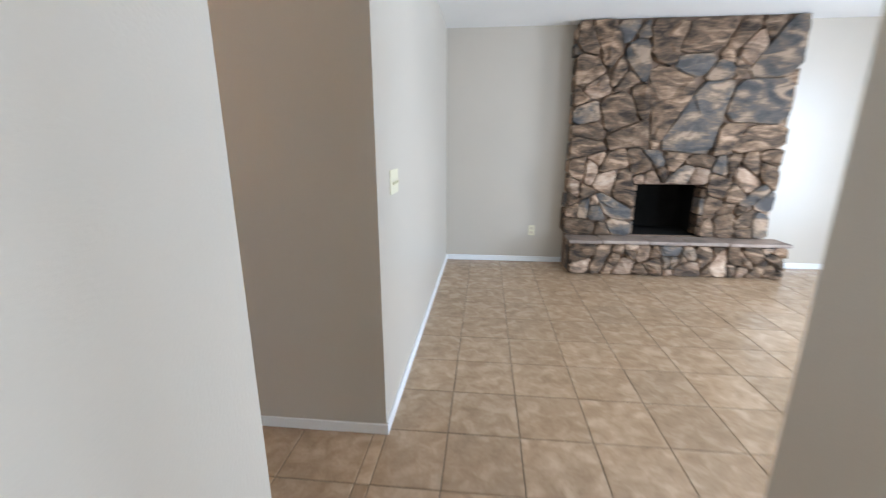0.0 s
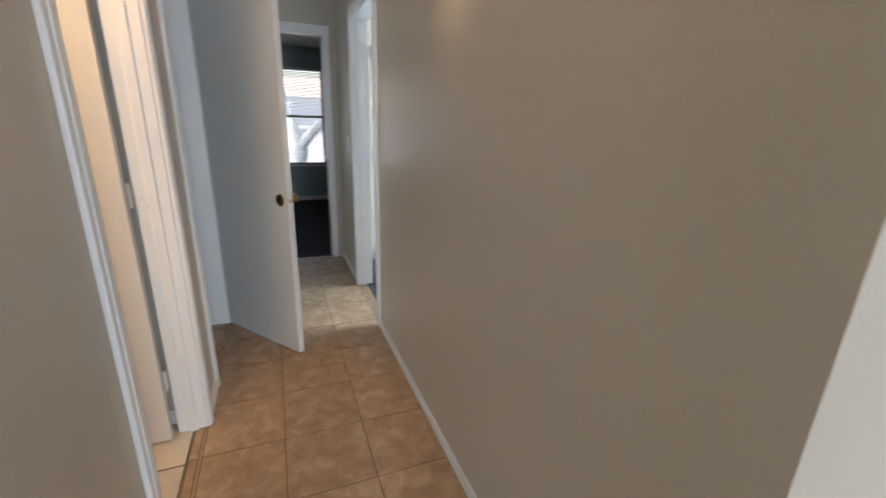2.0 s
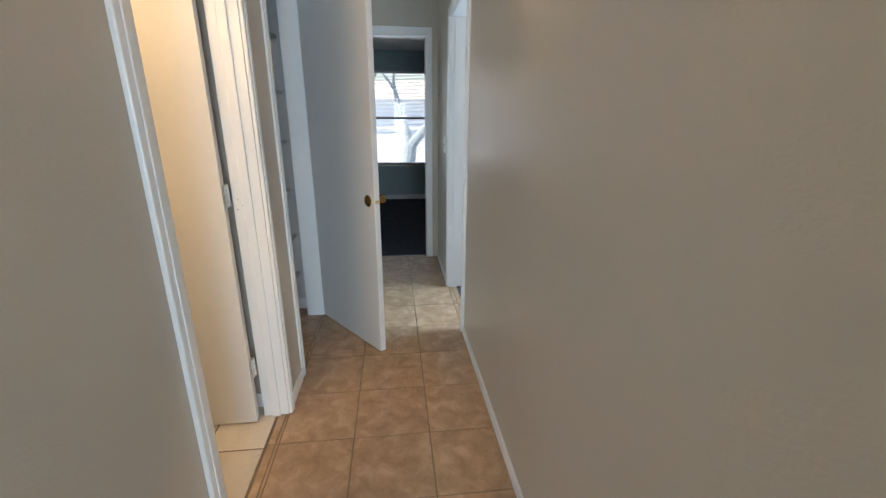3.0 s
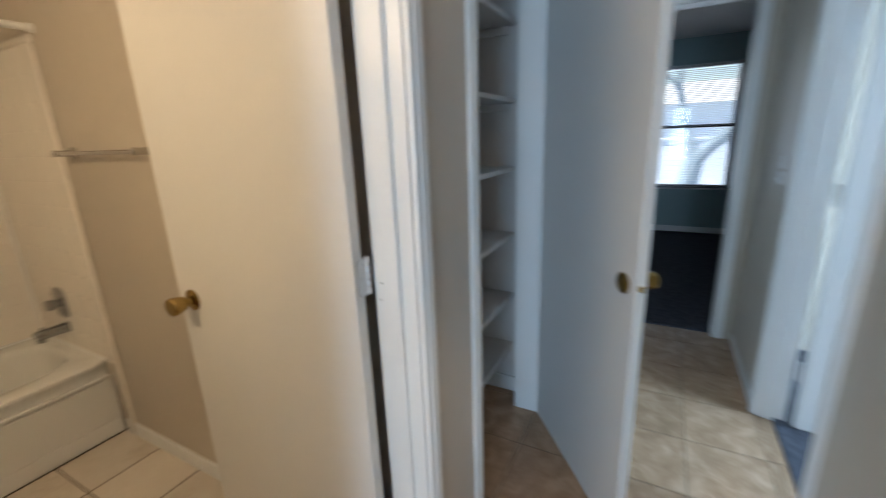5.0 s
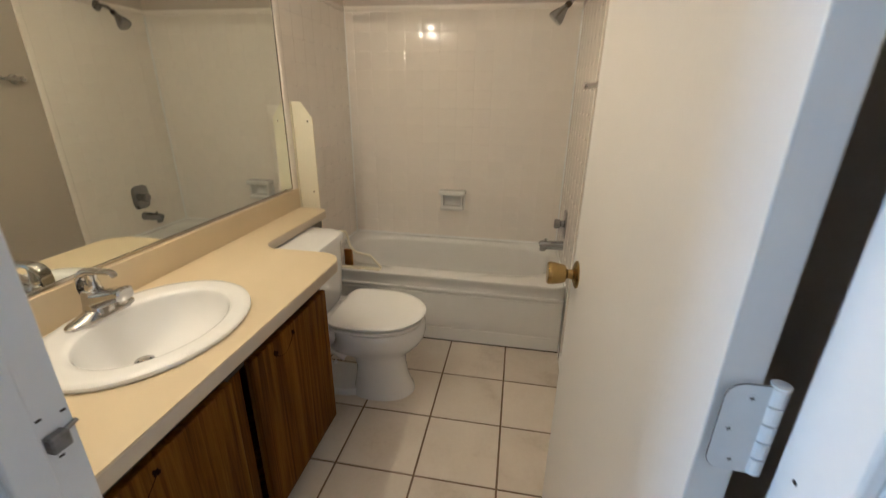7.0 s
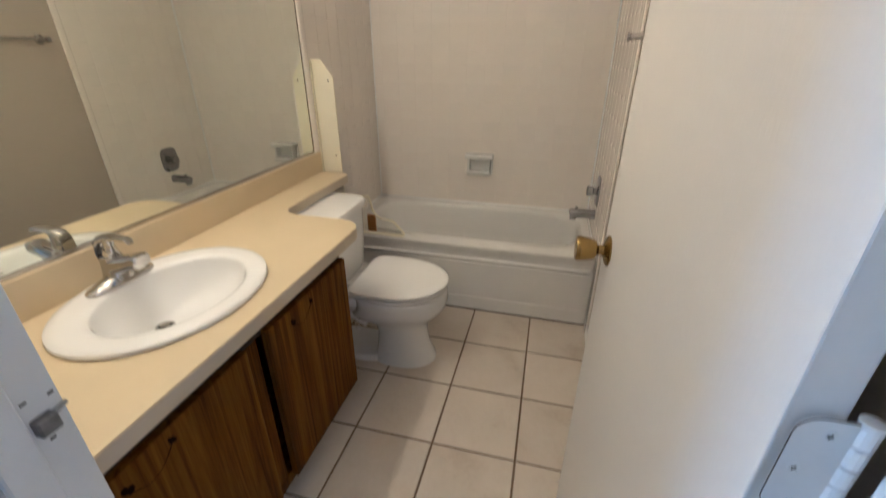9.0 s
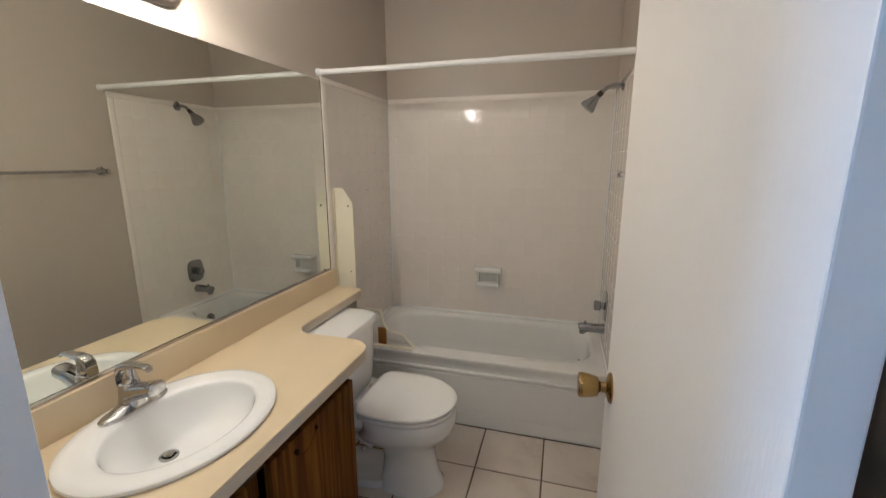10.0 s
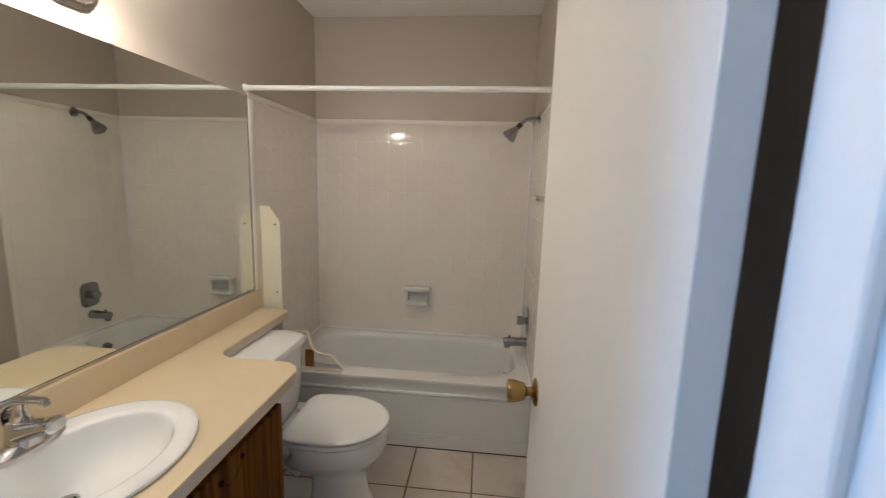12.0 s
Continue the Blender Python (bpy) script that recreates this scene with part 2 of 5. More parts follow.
def mirror_material():
    m = bpy.data.materials.new("silvered_mirror")
    m.use_nodes = True
    b = m.node_tree.nodes["Principled BSDF"]
    b.inputs["Base Color"].default_value = (0.80, 0.82, 0.76, 1)
    b.inputs["Metallic"].default_value = 1.0
    b.inputs["Roughness"].default_value = 0.012
    return m


M_MIRROR = mirror_material()


# ---- building helpers ----
def mesh_object(name, bm, mat, smooth=False):
    me = bpy.data.meshes.new(name)
    bmesh.ops.recalc_face_normals(bm, faces=bm.faces)
    if smooth:
        for f in bm.faces:
            f.smooth = True
        for e in bm.edges:
            e.smooth = len(e.link_faces) == 2 and e.calc_face_angle(0.0) < radians(38)
    bm.to_mesh(me)
    bm.free()
    me.materials.append(mat)
    return new(name, me)


def structure(name, bm, mat, label="", category="", smooth=False):
    return tagged(mesh_object(name, bm, mat, smooth), label, category, "", "structure")


def thing(name, base, label, category, group="", kind=""):
    ob = new(name)
    ob.empty_display_size = 0.1
    ob.location = base
    return tagged(ob, label, category, group, kind)


def origin_of(ob):
    at = Vector(ob.location)
    while ob.parent:
        ob = ob.parent
        at = at + Vector(ob.location)
    return at


def part(name, bm, mat, parent, label="", smooth=False):
    """One mesh under a thing or a part, given in world places."""
    bmesh.ops.translate(bm, verts=bm.verts, vec=-origin_of(parent))
    ob = mesh_object(name, bm, mat, smooth)
    ob.parent = parent
    return tagged(ob, label)


def box(x0, x1, y0, y1, z0, z1, bevel=0.0, seg=2, bm=None):
    bm = bm or bmesh.new()
    r = bmesh.ops.create_cube(bm, size=1.0)
    bmesh.ops.scale(bm, vec=(x1 - x0, y1 - y0, z1 - z0), verts=r["verts"])
    bmesh.ops.translate(bm, vec=((x0 + x1) / 2, (y0 + y1) / 2, (z0 + z1) / 2), verts=r["verts"])
    if bevel:
        es = list({e for v in r["verts"] for e in v.link_edges})
        bmesh.ops.bevel(bm, geom=es, offset=bevel, segments=seg, profile=0.5, affect="EDGES")
    return bm


def tube(points, radius, seg=12, bm=None, caps=True):
    """A round bar along points; radius may be a list."""
    bm = bm or bmesh.new()
    pts = [Vector(p) for p in points]
    rad = radius if isinstance(radius, (list, tuple)) else [radius] * len(pts)
    rings = []
    side = None
    for i, p in enumerate(pts):
        d = (pts[min(i + 1, len(pts) - 1)] - pts[max(i - 1, 0)]).normalized()
        if side is None:
            side = d.orthogonal().normalized()
        side = (side - d * side.dot(d)).normalized()
        up = d.cross(side)
        rings.append([bm.verts.new(p + (side * math.cos(a) + up * math.sin(a)) * rad[i]) for a in (2 * math.pi * k / seg for k in range(seg))])
    for a, b in zip(rings, rings[1:]):
        for k in range(seg):
            bm.faces.new((a[k], a[(k + 1) % seg], b[(k + 1) % seg], b[k]))
    if caps:
        bm.faces.new(rings[0][::-1])
        bm.faces.new(rings[-1])
    return bm


def loft(rings, close_first=True, close_last=True, bm=None):
    """Skin through rings of equally many points."""
    bm = bm or bmesh.new()
    vs = [[bm.verts.new(p) for p in r] for r in rings]
    n = len(rings[0])
    for a, b in zip(vs, vs[1:]):
        for k in range(n):
            bm.faces.new((a[k], a[(k + 1) % n], b[(k + 1) % n], b[k]))
    if close_first:
        bm.faces.new(vs[0][::-1])
    if close_last:
        bm.faces.new(vs[-1])
    return bm


def oval(cx, cy, z, rx, ry, n=48, power=2.0):
    out = []
    for k in range(n):
        a = 2 * math.pi * k / n
        c, s = math.cos(a), math.sin(a)
        out.append((cx + rx * math.copysign(abs(c) ** (2 / power), c), cy + ry * math.copysign(abs(s) ** (2 / power), s), z))
    return out


def extrude_outline(outline, z0, z1, bevel=0.0, hole=None):
    """A slab with a given outline, with an optional hole."""
    bm = bmesh.new()
    edges = []
    for loop in ([outline] if hole is None else [outline, hole]):
        vs = [bm.verts.new((x, y, z1)) for x, y in loop]
        edges += [bm.edges.new((vs[i], vs[(i + 1) % len(vs)])) for i in range(len(vs))]
    bmesh.ops.triangle_fill(bm, edges=edges, use_beauty=True)
    faces = list(bm.faces)
    r = bmesh.ops.extrude_face_region(bm, geom=faces)
    bmesh.ops.translate(bm, vec=(0, 0, z0 - z1), verts=[g for g in r["geom"] if isinstance(g, bmesh.types.BMVert)])
    return bm


def lathe(profile, at, axis, seg=24):
    """Turned part: profile of (distance along axis, radius) from at."""
    a = Vector(axis).normalized()
    return tube([Vector(at) + a * d for d, r in profile], [max(r, 0.0005) for d, r in profile], seg)


# ---- plan ----
H = 2.45
WX = -0.55
HS, HN = 0.90, 1.875
BN, BS, BE, BW = 0.785, -1.63, -0.826, -2.25
HEAD = 2.065
LN, LE, LS = 4.935, 4.5, -2.2


def wall(name, *boxes, mat=None, label="greige painted plaster wall"):
    bm = bmesh.new()
    for b in boxes:
        box(*b, bm=bm)
    return structure(name, bm, mat or M_WALL, label, "wall")


wall("wall_entry", (BE, WX, LS, HS, 0, H))
wall("wall_hall_south", (-1.437, BE - 0.001, BN, HS, 0, H), (-2.188, -1.437, BN, HS, HEAD + 0.018, H), (-2.507, -2.188, BN, HS, 0, H),
     (-3.263, -2.507, BN, HS, HEAD + 0.018, H), (-4.52, -3.263, BN, HS, 0, H))
wall("wall_hall_north", (-2.912, WX, HN, 1.99, 0, H + 0.05), (-3.688, -2.912, HN, 1.99, HEAD + 0.018, H), (-4.52, -3.688, HN, 1.99, 0, H))
wall("wall_hall_end", (-4.645, -4.52, BN - 3, 1.027, 0, H), (-4.645, -4.52, 1.027, 1.775, HEAD + 0.035, H), (-4.645, -4.52, 1.775, 4.96, 0, H))
wall("wall_living_west", (-0.67, WX, 1.99, LN, 0, H + 0.05))
wall("wall_living_north", (-0.67, 1.42, LN, LN + 0.12, 0, H + 0.05), (2.165, LE + 0.12, LN, LN + 0.12, 0, H + 0.05), (1.42, 2.165, LN, LN + 0.12, 0.945, H + 0.05), (1.42, 2.165, LN, LN + 0.12, 0, 0.37))
wall("wall_living_east", (LE, LE + 0.12, LS, -1.7, 0, H + 0.05), (LE, LE + 0.12, -1.7, -0.3, 2.15, H + 0.05), (LE, LE + 0.12, -1.7, -0.3, 0, 0.12),
     (LE, LE + 0.12, -0.3, 1.5, 0, H + 0.05), (LE, LE + 0.12, 1.5, 3.3, 2.15, H + 0.05), (LE, LE + 0.12, 1.5, 3.3, 0, 0.12), (LE, LE + 0.12, 3.3, LN, 0, H + 0.05))
wall("wall_living_south", (BE, LE + 0.12, LS - 0.12, LS, 0, H + 0.05))
wall("wall_entry_stub", (0.735, 0.855, 0.88, 1.30, 0, H + 0.03))
wall("wall_bath_west", (BW - 0.11, BW, BS - 0.12, BN, 0, H))
wall("wall_bath_south", (BW - 0.11, BE + 0.1, BS - 0.12, BS, 0, H))
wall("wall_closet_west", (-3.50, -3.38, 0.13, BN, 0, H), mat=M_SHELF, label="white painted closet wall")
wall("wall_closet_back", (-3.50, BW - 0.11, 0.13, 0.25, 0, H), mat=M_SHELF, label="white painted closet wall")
# the opening's unseen left part is added to let more daylight in
wall("wall_bedroom_west", (-7.95, -7.83, -2.3, -0.30, 0, H), (-7.95, -7.83, -0.30, 2.12, 0, 0.60), (-7.95, -7.83, -0.30, 2.12, 2.14, H), (-7.95, -7.83, 2.12, 4.9, 0, H), mat=M_BEDWALL, label="blue-grey painted bedroom wall")
wall("wall_bedroom_north", (-7.83, -4.645, 3.3, 3.42, 0, H), mat=M_BEDWALL, label="blue-grey painted bedroom wall")
wall("wall_bedroom_south", (-7.83, -4.645, -2.3, -2.18, 0, H), mat=M_BEDWALL, label="blue-grey painted bedroom wall")
wall("wall_second_bedroom_north", (-4.645, -3.8, 4.84, 4.96, 0, H), (-3.8, -2.4, 4.84, 4.96, 0, 0.75), (-3.8, -2.4, 4.84, 4.96, 1.95, H), (-2.4, -0.67, 4.84, 4.96, 0, H))


def ceiling(name, x0, x1, y0, y1, z):
    return structure(name, box(x0, x1, y0, y1, z, z + 0.1), M_CEIL, "white painted textured ceiling", "ceiling")


ceiling("ceiling_living", WX, LE + 0.1, LS - 0.1, LN + 0.1, H + 0.05)
ceiling("ceiling_hall", -4.6, WX - 0.001, HS - 0.02, HN + 0.02, H - 0.002)
ceiling("ceiling_bath", -3.5, BE + 0.02, BS - 0.1, HS - 0.021, H - 0.001)
ceiling("ceiling_bedroom", -7.95, -4.60, -2.3, 3.42, H - 0.002)
ceiling("ceiling_second_bedroom", -4.599, -0.6, HN + 0.021, 4.96, H - 0.001)

# floors below the tiles
floor = structure("floor", box(-4.58, LE, LS, LN, -0.12, -0.003), M_GROUT, "mottled beige ceramic tile floor with brown grout", "floor")
floor_bath = structure("floor_bath", box(BW, BE, BS, 0.845, -0.05, -0.0025), M_BGROUT, "pale ceramic tile bathroom floor with dark grout", "floor")
structure("floor_bedroom", box(-7.83, -4.583, -2.2, 3.3, -0.12, 0.004), M_CARPET, "dark charcoal grey carpet", "carpet")
structure("floor_second_bedroom", box(-4.645, -0.67, 1.945, 4.84, -0.01, 0.006), M_CARPET, "dark charcoal grey carpet", "carpet")


# ---- baseboards ----
def baseboard(x0, x1, y0, y1, h=0.075):
    bm = box(x0, x1, y0, y1, 0.0, h, 0.004, 2)
    return structure("baseboard", bm, M_TRIM, "white painted wooden baseboard", "baseboard")


baseboard(-2.86, WX + 0.012, HN - 0.012, HN, 0.054)
baseboard(WX, WX + 0.012, HN, LN - 0.0, 0.062)
baseboard(WX + 0.012, 0.78, LN - 0.012, LN, 0.062)
baseboard(2.95, LE, LN - 0.012, LN, 0.062)
baseboard(WX, WX + 0.012, LS, HS, 0.07)
baseboard(-1.38, WX, HS, HS + 0.012, 0.07)
baseboard(-2.455, -2.245, HS, HS + 0.012, 0.07)
baseboard(-4.50, -3.32, HS, HS + 0.012, 0.07)
baseboard(-4.50, -3.75, HN - 0.012, HN, 0.054)
baseboard(BW, BW + 0.012, -0.91, BN, 0.075)
baseboard(-3.38, -3.368, 0.26, BN, 0.09)
baseboard(-3.37, BW - 0.11, 0.25, 0.262, 0.09)
baseboard(-7.83, -7.815, -2.18, 3.3, 0.08)


# ---- door casings and doors ----
def casing_x(name, x0, x1, head, y_in, y_out, wall_back, label, wide=0.0):
    """Casing round an opening in a wall that runs along x: liners through the wall and flat mouldings on the hall side."""
    w = 0.057
    ob = thing(name, ((x0 + x1) / 2, wall_back, 0), label, "door frame", "", "structure")
    s = 1 if y_out > y_in else -1
    lo, hi = sorted((wall_back, y_in))
    for a, b in ((x0 - 0.018, x0), (x1, x1 + 0.018)):
        part("jamb", box(a, b, lo, hi, 0, head, 0.001, 1), M_TRIM, ob)
    part("head_jamb", box(x0 - 0.018, x1 + 0.018, lo, hi, head, head + 0.018, 0.001, 1), M_TRIM, ob)
    for a, b in ((x0 - w - 0.004, x0 - 0.004), (x1 + 0.004, x1 + w + wide + 0.004)):
        y0, y1 = sorted((y_in, y_out))
        bm = box(a, b, y0, y1, 0, head + 0.004, 0.004, 2)
        c = (a + b) / 2
        box(c - 0.012, c + 0.012, *sorted((y_out, y_out + s * 0.004)), 0, head + 0.004, 0.002, 1, bm)
        part("casing", bm, M_TRIM, ob)
    y0, y1 = sorted((y_in, y_out))
    part("head_casing", box(x0 - w - 0.004, x1 + w + wide + 0.004, y0, y1, head + 0.004, head + 0.004 + w, 0.004, 2), M_TRIM, ob)
    return ob


def stop_strip(ob, x0, x1, y0, y1, z1):
    part("door_stop", box(x0, x1, y0, y1, 0, z1, 0.002, 1), M_TRIM, ob)


frame_bath = casing_x("door_frame_bath", -2.170, -1.455, HEAD, HS, HS + 0.015, BN, "white painted bathroom door frame with moulded casing", 0.012)
stop_strip(frame_bath, -2.170, -2.158, 0.826, 0.862, HEAD)
stop_strip(frame_bath, -1.467, -1.455, 0.826, 0.862, HEAD)
frame_linen = casing_x("door_frame_linen", -3.245, -2.525, HEAD, HS, HS + 0.012, BN, "white painted linen closet door frame")
frame_bed2 = casing_x("door_frame_second_bedroom", -3.67, -2.93, HEAD, HN, HN - 0.015, 1.99, "white painted bedroom door frame seen from the hall")
stop_strip(frame_bed2, -3.67, -3.658, 1.905, 1.945, HEAD)

frame_end = thing("door_frame_bedroom", (-4.52, 1.4, 0), "white painted bedroom door frame at the end of the hall", "door frame", "", "structure")
for a, b in ((1.027, 1.045), (1.757, 1.775)):
    part("jamb", box(-4.645, -4.52, a, b, 0, HEAD + 0.017, 0.001, 1), M_TRIM, frame_end)
part("head_jamb", box(-4.645, -4.52, 1.027, 1.775, HEAD + 0.017, HEAD + 0.035, 0.001, 1), M_TRIM, frame_end)
for a, b in ((0.984, 1.041), (1.761, 1.818)):
    part("casing", box(-4.52, -4.505, a, b, 0, HEAD + 0.02, 0.004, 2), M_TRIM, frame_end)
part("head_casing", box(-4.52, -4.505, 0.984, 1.818, HEAD + 0.02, HEAD + 0.09, 0.004, 2), M_TRIM, frame_end)


def knob_bm(at, out):
    """A turned tulip knob standing off a door face."""
    return lathe([(0.0, 0.014), (0.010, 0.012), (0.022, 0.011), (0.025, 0.014), (0.028, 0.0205), (0.034, 0.0225), (0.046, 0.0255), (0.060, 0.0275), (0.066, 0.0270), (0.069, 0.0245), (0.070, 0.010), (0.070, 0.0)], at, out, 28)


def rosette_bm(at, out):
    return lathe([(0.0, 0.033), (0.003, 0.033), (0.006, 0.029), (0.009, 0.020), (0.011, 0.014), (0.011, 0.0)], at, out, 28)


def hinge(parent, corner, leaf_dir, z):
    """A painted butt hinge: a leaf with rounded corners, a knuckled barrel and screws."""
    c = Vector((corner[0], corner[1], z))
    d, nrm, thick = Vector(leaf_dir[0]), Vector(leaf_dir[1]), 0.0022
    w, h, r = 0.0385, 0.0445, 0.014
    outline = [(0.0, -h)]
    outline += [(w - r + r * math.sin(a), -h + r - r * math.cos(a)) for a in (k * math.pi / 12 for k in range(7))]
    outline += [(w - r + r * math.cos(a), h - r + r * math.sin(a)) for a in (k * math.pi / 12 for k in range(7))]
    outline += [(0.0, h)]
    bm = extrude_outline(outline, 0, thick)
    bmesh.ops.transform(bm, matrix=Matrix.Translation(c) @ Matrix((d, Vector((0, 0, 1)), nrm)).transposed().to_4x4(), verts=bm.verts)
    leaf = part("hinge_leaf", bm, M_LEAFPAINT, parent, "white painted hinge leaf, greyed for shade")
    for su, sv in ((0.019, 0.032), (0.029, 0.0), (0.021, -0.032)):
        p = c + d * su + Vector((0, 0, sv)) + nrm * thick
        screw = part("screw", lathe([(0, 0.0040), (0.0004, 0.0037), (0.0005, 0.0018), (0.0004, 0.0)], p, nrm, 14), M_LEAFPAINT, leaf)
        cross = bmesh.new()
        for turn in (20, 110):
            a = d * math.cos(radians(turn)) + Vector((0, 0, 1)) * math.sin(radians(turn))
            b = nrm.cross(a)
            cross.faces.new([cross.verts.new(p + nrm * 0.00065 + a * i * 0.0022 + b * j * 0.0005) for i, j in ((-1, -1), (1, -1), (1, 1), (-1, 1))])
        bmesh.ops.solidify(cross, geom=list(cross.faces), thickness=0.0001)
        part("slot", cross, M_DARK, screw)
    rim = [c + d * u + Vector((0, 0, v)) + nrm * thick * 0.6 for u, v in outline]
    part("paint_crack", tube(rim, 0.0006, 6), M_DARK, leaf, "dark cracked paint line")
    bm = bmesh.new()
    for k in range(5):
        z0 = z - 0.0445 + 0.0178 * k
        tube([(c.x, c.y, z0 + 0.0006), (c.x, c.y, z0 + 0.0012), (c.x, c.y, z0 + 0.0166), (c.x, c.y, z0 + 0.0172)], [0.0052, 0.0066, 0.0066, 0.0052], 14, bm)
    tube([(c.x, c.y, z + 0.0446), (c.x, c.y, z + 0.0465), (c.x, c.y, z + 0.0472)], [0.0072, 0.0072, 0.004], 14, bm)
    part("hinge_barrel", bm, M_TRIM, parent, "white painted hinge barrel")


def door(name, hinge_at, angle, width, height, side, label, thick=0.035, knob=True, knob_mat=None, blank=False):
    """A flush slab hung at hinge_at, running along angle (degrees); side is the sign of the thickness across it."""
    ob = thing(name, (hinge_at[0], hinge_at[1], 0), label, "door", "", "structure")
    a = radians(angle)
    d = Vector((math.cos(a), math.sin(a), 0))
    n = Vector((-math.sin(a), math.cos(a), 0)) * side
    turn = Matrix((d, n, Vector((0, 0, 1)))).transposed().to_4x4()
    bm = box(0.004, width, 0.0, thick, 0.012, height, 0.002, 2)
    bmesh.ops.transform(bm, matrix=Matrix.Translation((hinge_at[0], hinge_at[1], 0)) @ turn, verts=bm.verts)
    part("door_leaf", bm, M_DOOR, ob)
    if knob:
        base = Vector((hinge_at[0], hinge_at[1], 0.935)) + d * (width - 0.062)
        if blank:
            part("blank_rosette", rosette_bm(base, -n), knob_mat or M_BRASS, ob, "worn brass rosette without a knob", True)
        for off, nn in (((thick, n),) if blank else ((0.0, -n), (thick, n))):
            handle = part("door_knob", knob_bm(base + n * off, nn), knob_mat or M_BRASS, ob, "worn brass knob", True)
            part("rosette", rosette_bm(base + n * off, nn), knob_mat or M_BRASS, handle, "", True)
        e = Vector((hinge_at[0], hinge_at[1], 0.935)) + d * width + n * thick / 2
        part("latch", box(e.x - 0.009, e.x + 0.009, e.y - 0.009, e.y + 0.009, 0.926, 0.944, 0.003, 1), M_BRASS, ob)
    return ob, d, n


# bathroom door, swung fully into the bathroom
door_bath, dd, dn = door("door_bath", (-2.152, 0.772), 271.4, 0.688, 2.04, 1, "white flush bathroom door standing open with a brass knob")
for hz in (0.28, 1.073, 1.85):
    hinge(door_bath, (-2.1605, 0.7735), ((1, 0, 0), (0, 1, 0)), hz)
# linen closet door, partly open into the hall
door_linen, ld, ln = door("door_linen", (-3.238, 0.905), 36.8, 0.708, 2.045, 1, "white flush linen closet door standing ajar with a brass knob", blank=True)
# second bedroom door, swung into that room
door_bed2, bd, bn2 = door("door_second_bedroom", (-3.650, 2.012), 86, 0.72, 2.04, -1, "white bedroom door swung open into the room")
for hz in (0.28, 1.09, 1.85):
    hinge(door_bed2, (-3.660, 2.004), ((1, 0, 0), (0, -1, 0)), hz)

for jy, jz in ((0.806, 1.055), (0.822, 1.03), (0.800, 1.012)):
    part("screw_hole", box(-2.1702, -2.1692, jy - 0.002, jy + 0.002, jz - 0.0014, jz + 0.0014), M_DARK, frame_bath)
# strike plate and worn screw holes on the bathroom jamb
strike = part("strike_plate", box(-1.4675, -1.4542, 0.799, 0.820, 0.951, 0.973, 0.002, 1), M_STRIKE, frame_bath, "worn dull metal strike plate")
part("strike_lip", tube([(-1.4552, 0.812, 0.961), (-1.4570, 0.800, 0.966), (-1.4580, 0.784, 0.970)], [0.0045, 0.0035, 0.0028], 10), M_FITTING, strike, "bent metal pin")
for hy, hz in ((0.816, 0.995), (0.792, 0.989), (0.808, 0.938)):
    part("screw_hole", box(-1.4556, -1.4542, hy - 0.003, hy + 0.003, hz - 0.0015, hz + 0.0015), M_DARK, strike)

# ---- linen closet shelves ----
for sz in (1.865, 1.540, 1.232, 0.908, 0.585, 0.300):
    sh = thing("closet_shelf", (-2.87, 0.5, sz - 0.02), "white painted board shelf across the empty linen closet", "shelf", "linen closet shelves")
    part("board", box(-3.379, BW - 0.111, 0.252, 0.735, sz - 0.020, sz, 0.002, 1), M_SHELF, sh)
    part("cleat", box(-3.379, -3.360, 0.255, 0.70, sz - 0.055, sz - 0.0205, 0.002, 1), M_SHELF, sh)
    part("back_cleat", box(-3.359, BW - 0.113, 0.2525, 0.270, sz - 0.055, sz - 0.0205, 0.002, 1), M_SHELF, sh)


# ---- vanity ----
def arc(cx, cy, r, a0, a1, n=10):
    return [(cx + r * math.cos(radians(a0 + (a1 - a0) * k / n)), cy + r * math.sin(radians(a0 + (a1 - a0) * k / n))) for k in range(n + 1)]


CT = 0.768
SX, SY = -1.066, 0.318


def counter_outline(grow=0.0):
    g = grow
    pts = [(BE - 0.002, BN - 0.002), (-1.335 - g, BN - 0.002)]
    pts += arc(-1.245, -0.175, 0.09 + g, 180, 270, 12)
    pts += arc(-1.060, -0.335, 0.07 - g, 90, 0, 10)
    pts += arc(-0.995 + 0.035, -0.815, 0.035 + g, 180, 270, 6)
    pts += [(BE - 0.002, -0.85 - g)]
    return pts


counter = thing("vanity_countertop", (-1.09, 0.3, CT - 0.04), "almond laminate vanity countertop with a cutout ledge over the toilet", "countertop")
hole = [(x, y) for x, y, z in oval(SX - 0.004, SY, 0, 0.192, 0.236, 40)][::-1]
part("slab", extrude_outline(counter_outline(-0.0015), CT - 0.004, CT, hole=hole), M_COUNTER, counter)
part("edge_band", extrude_outline(counter_outline(0.0), CT - 0.039, CT - 0.0042, hole=hole), M_NOSE, counter, "grey-beige laminate edge")
part("backsplash", box(BE - 0.020, BE - 0.002, -0.85, BN - 0.003, CT + 0.0005, 0.868, 0.002, 2), M_COUNTER, counter)

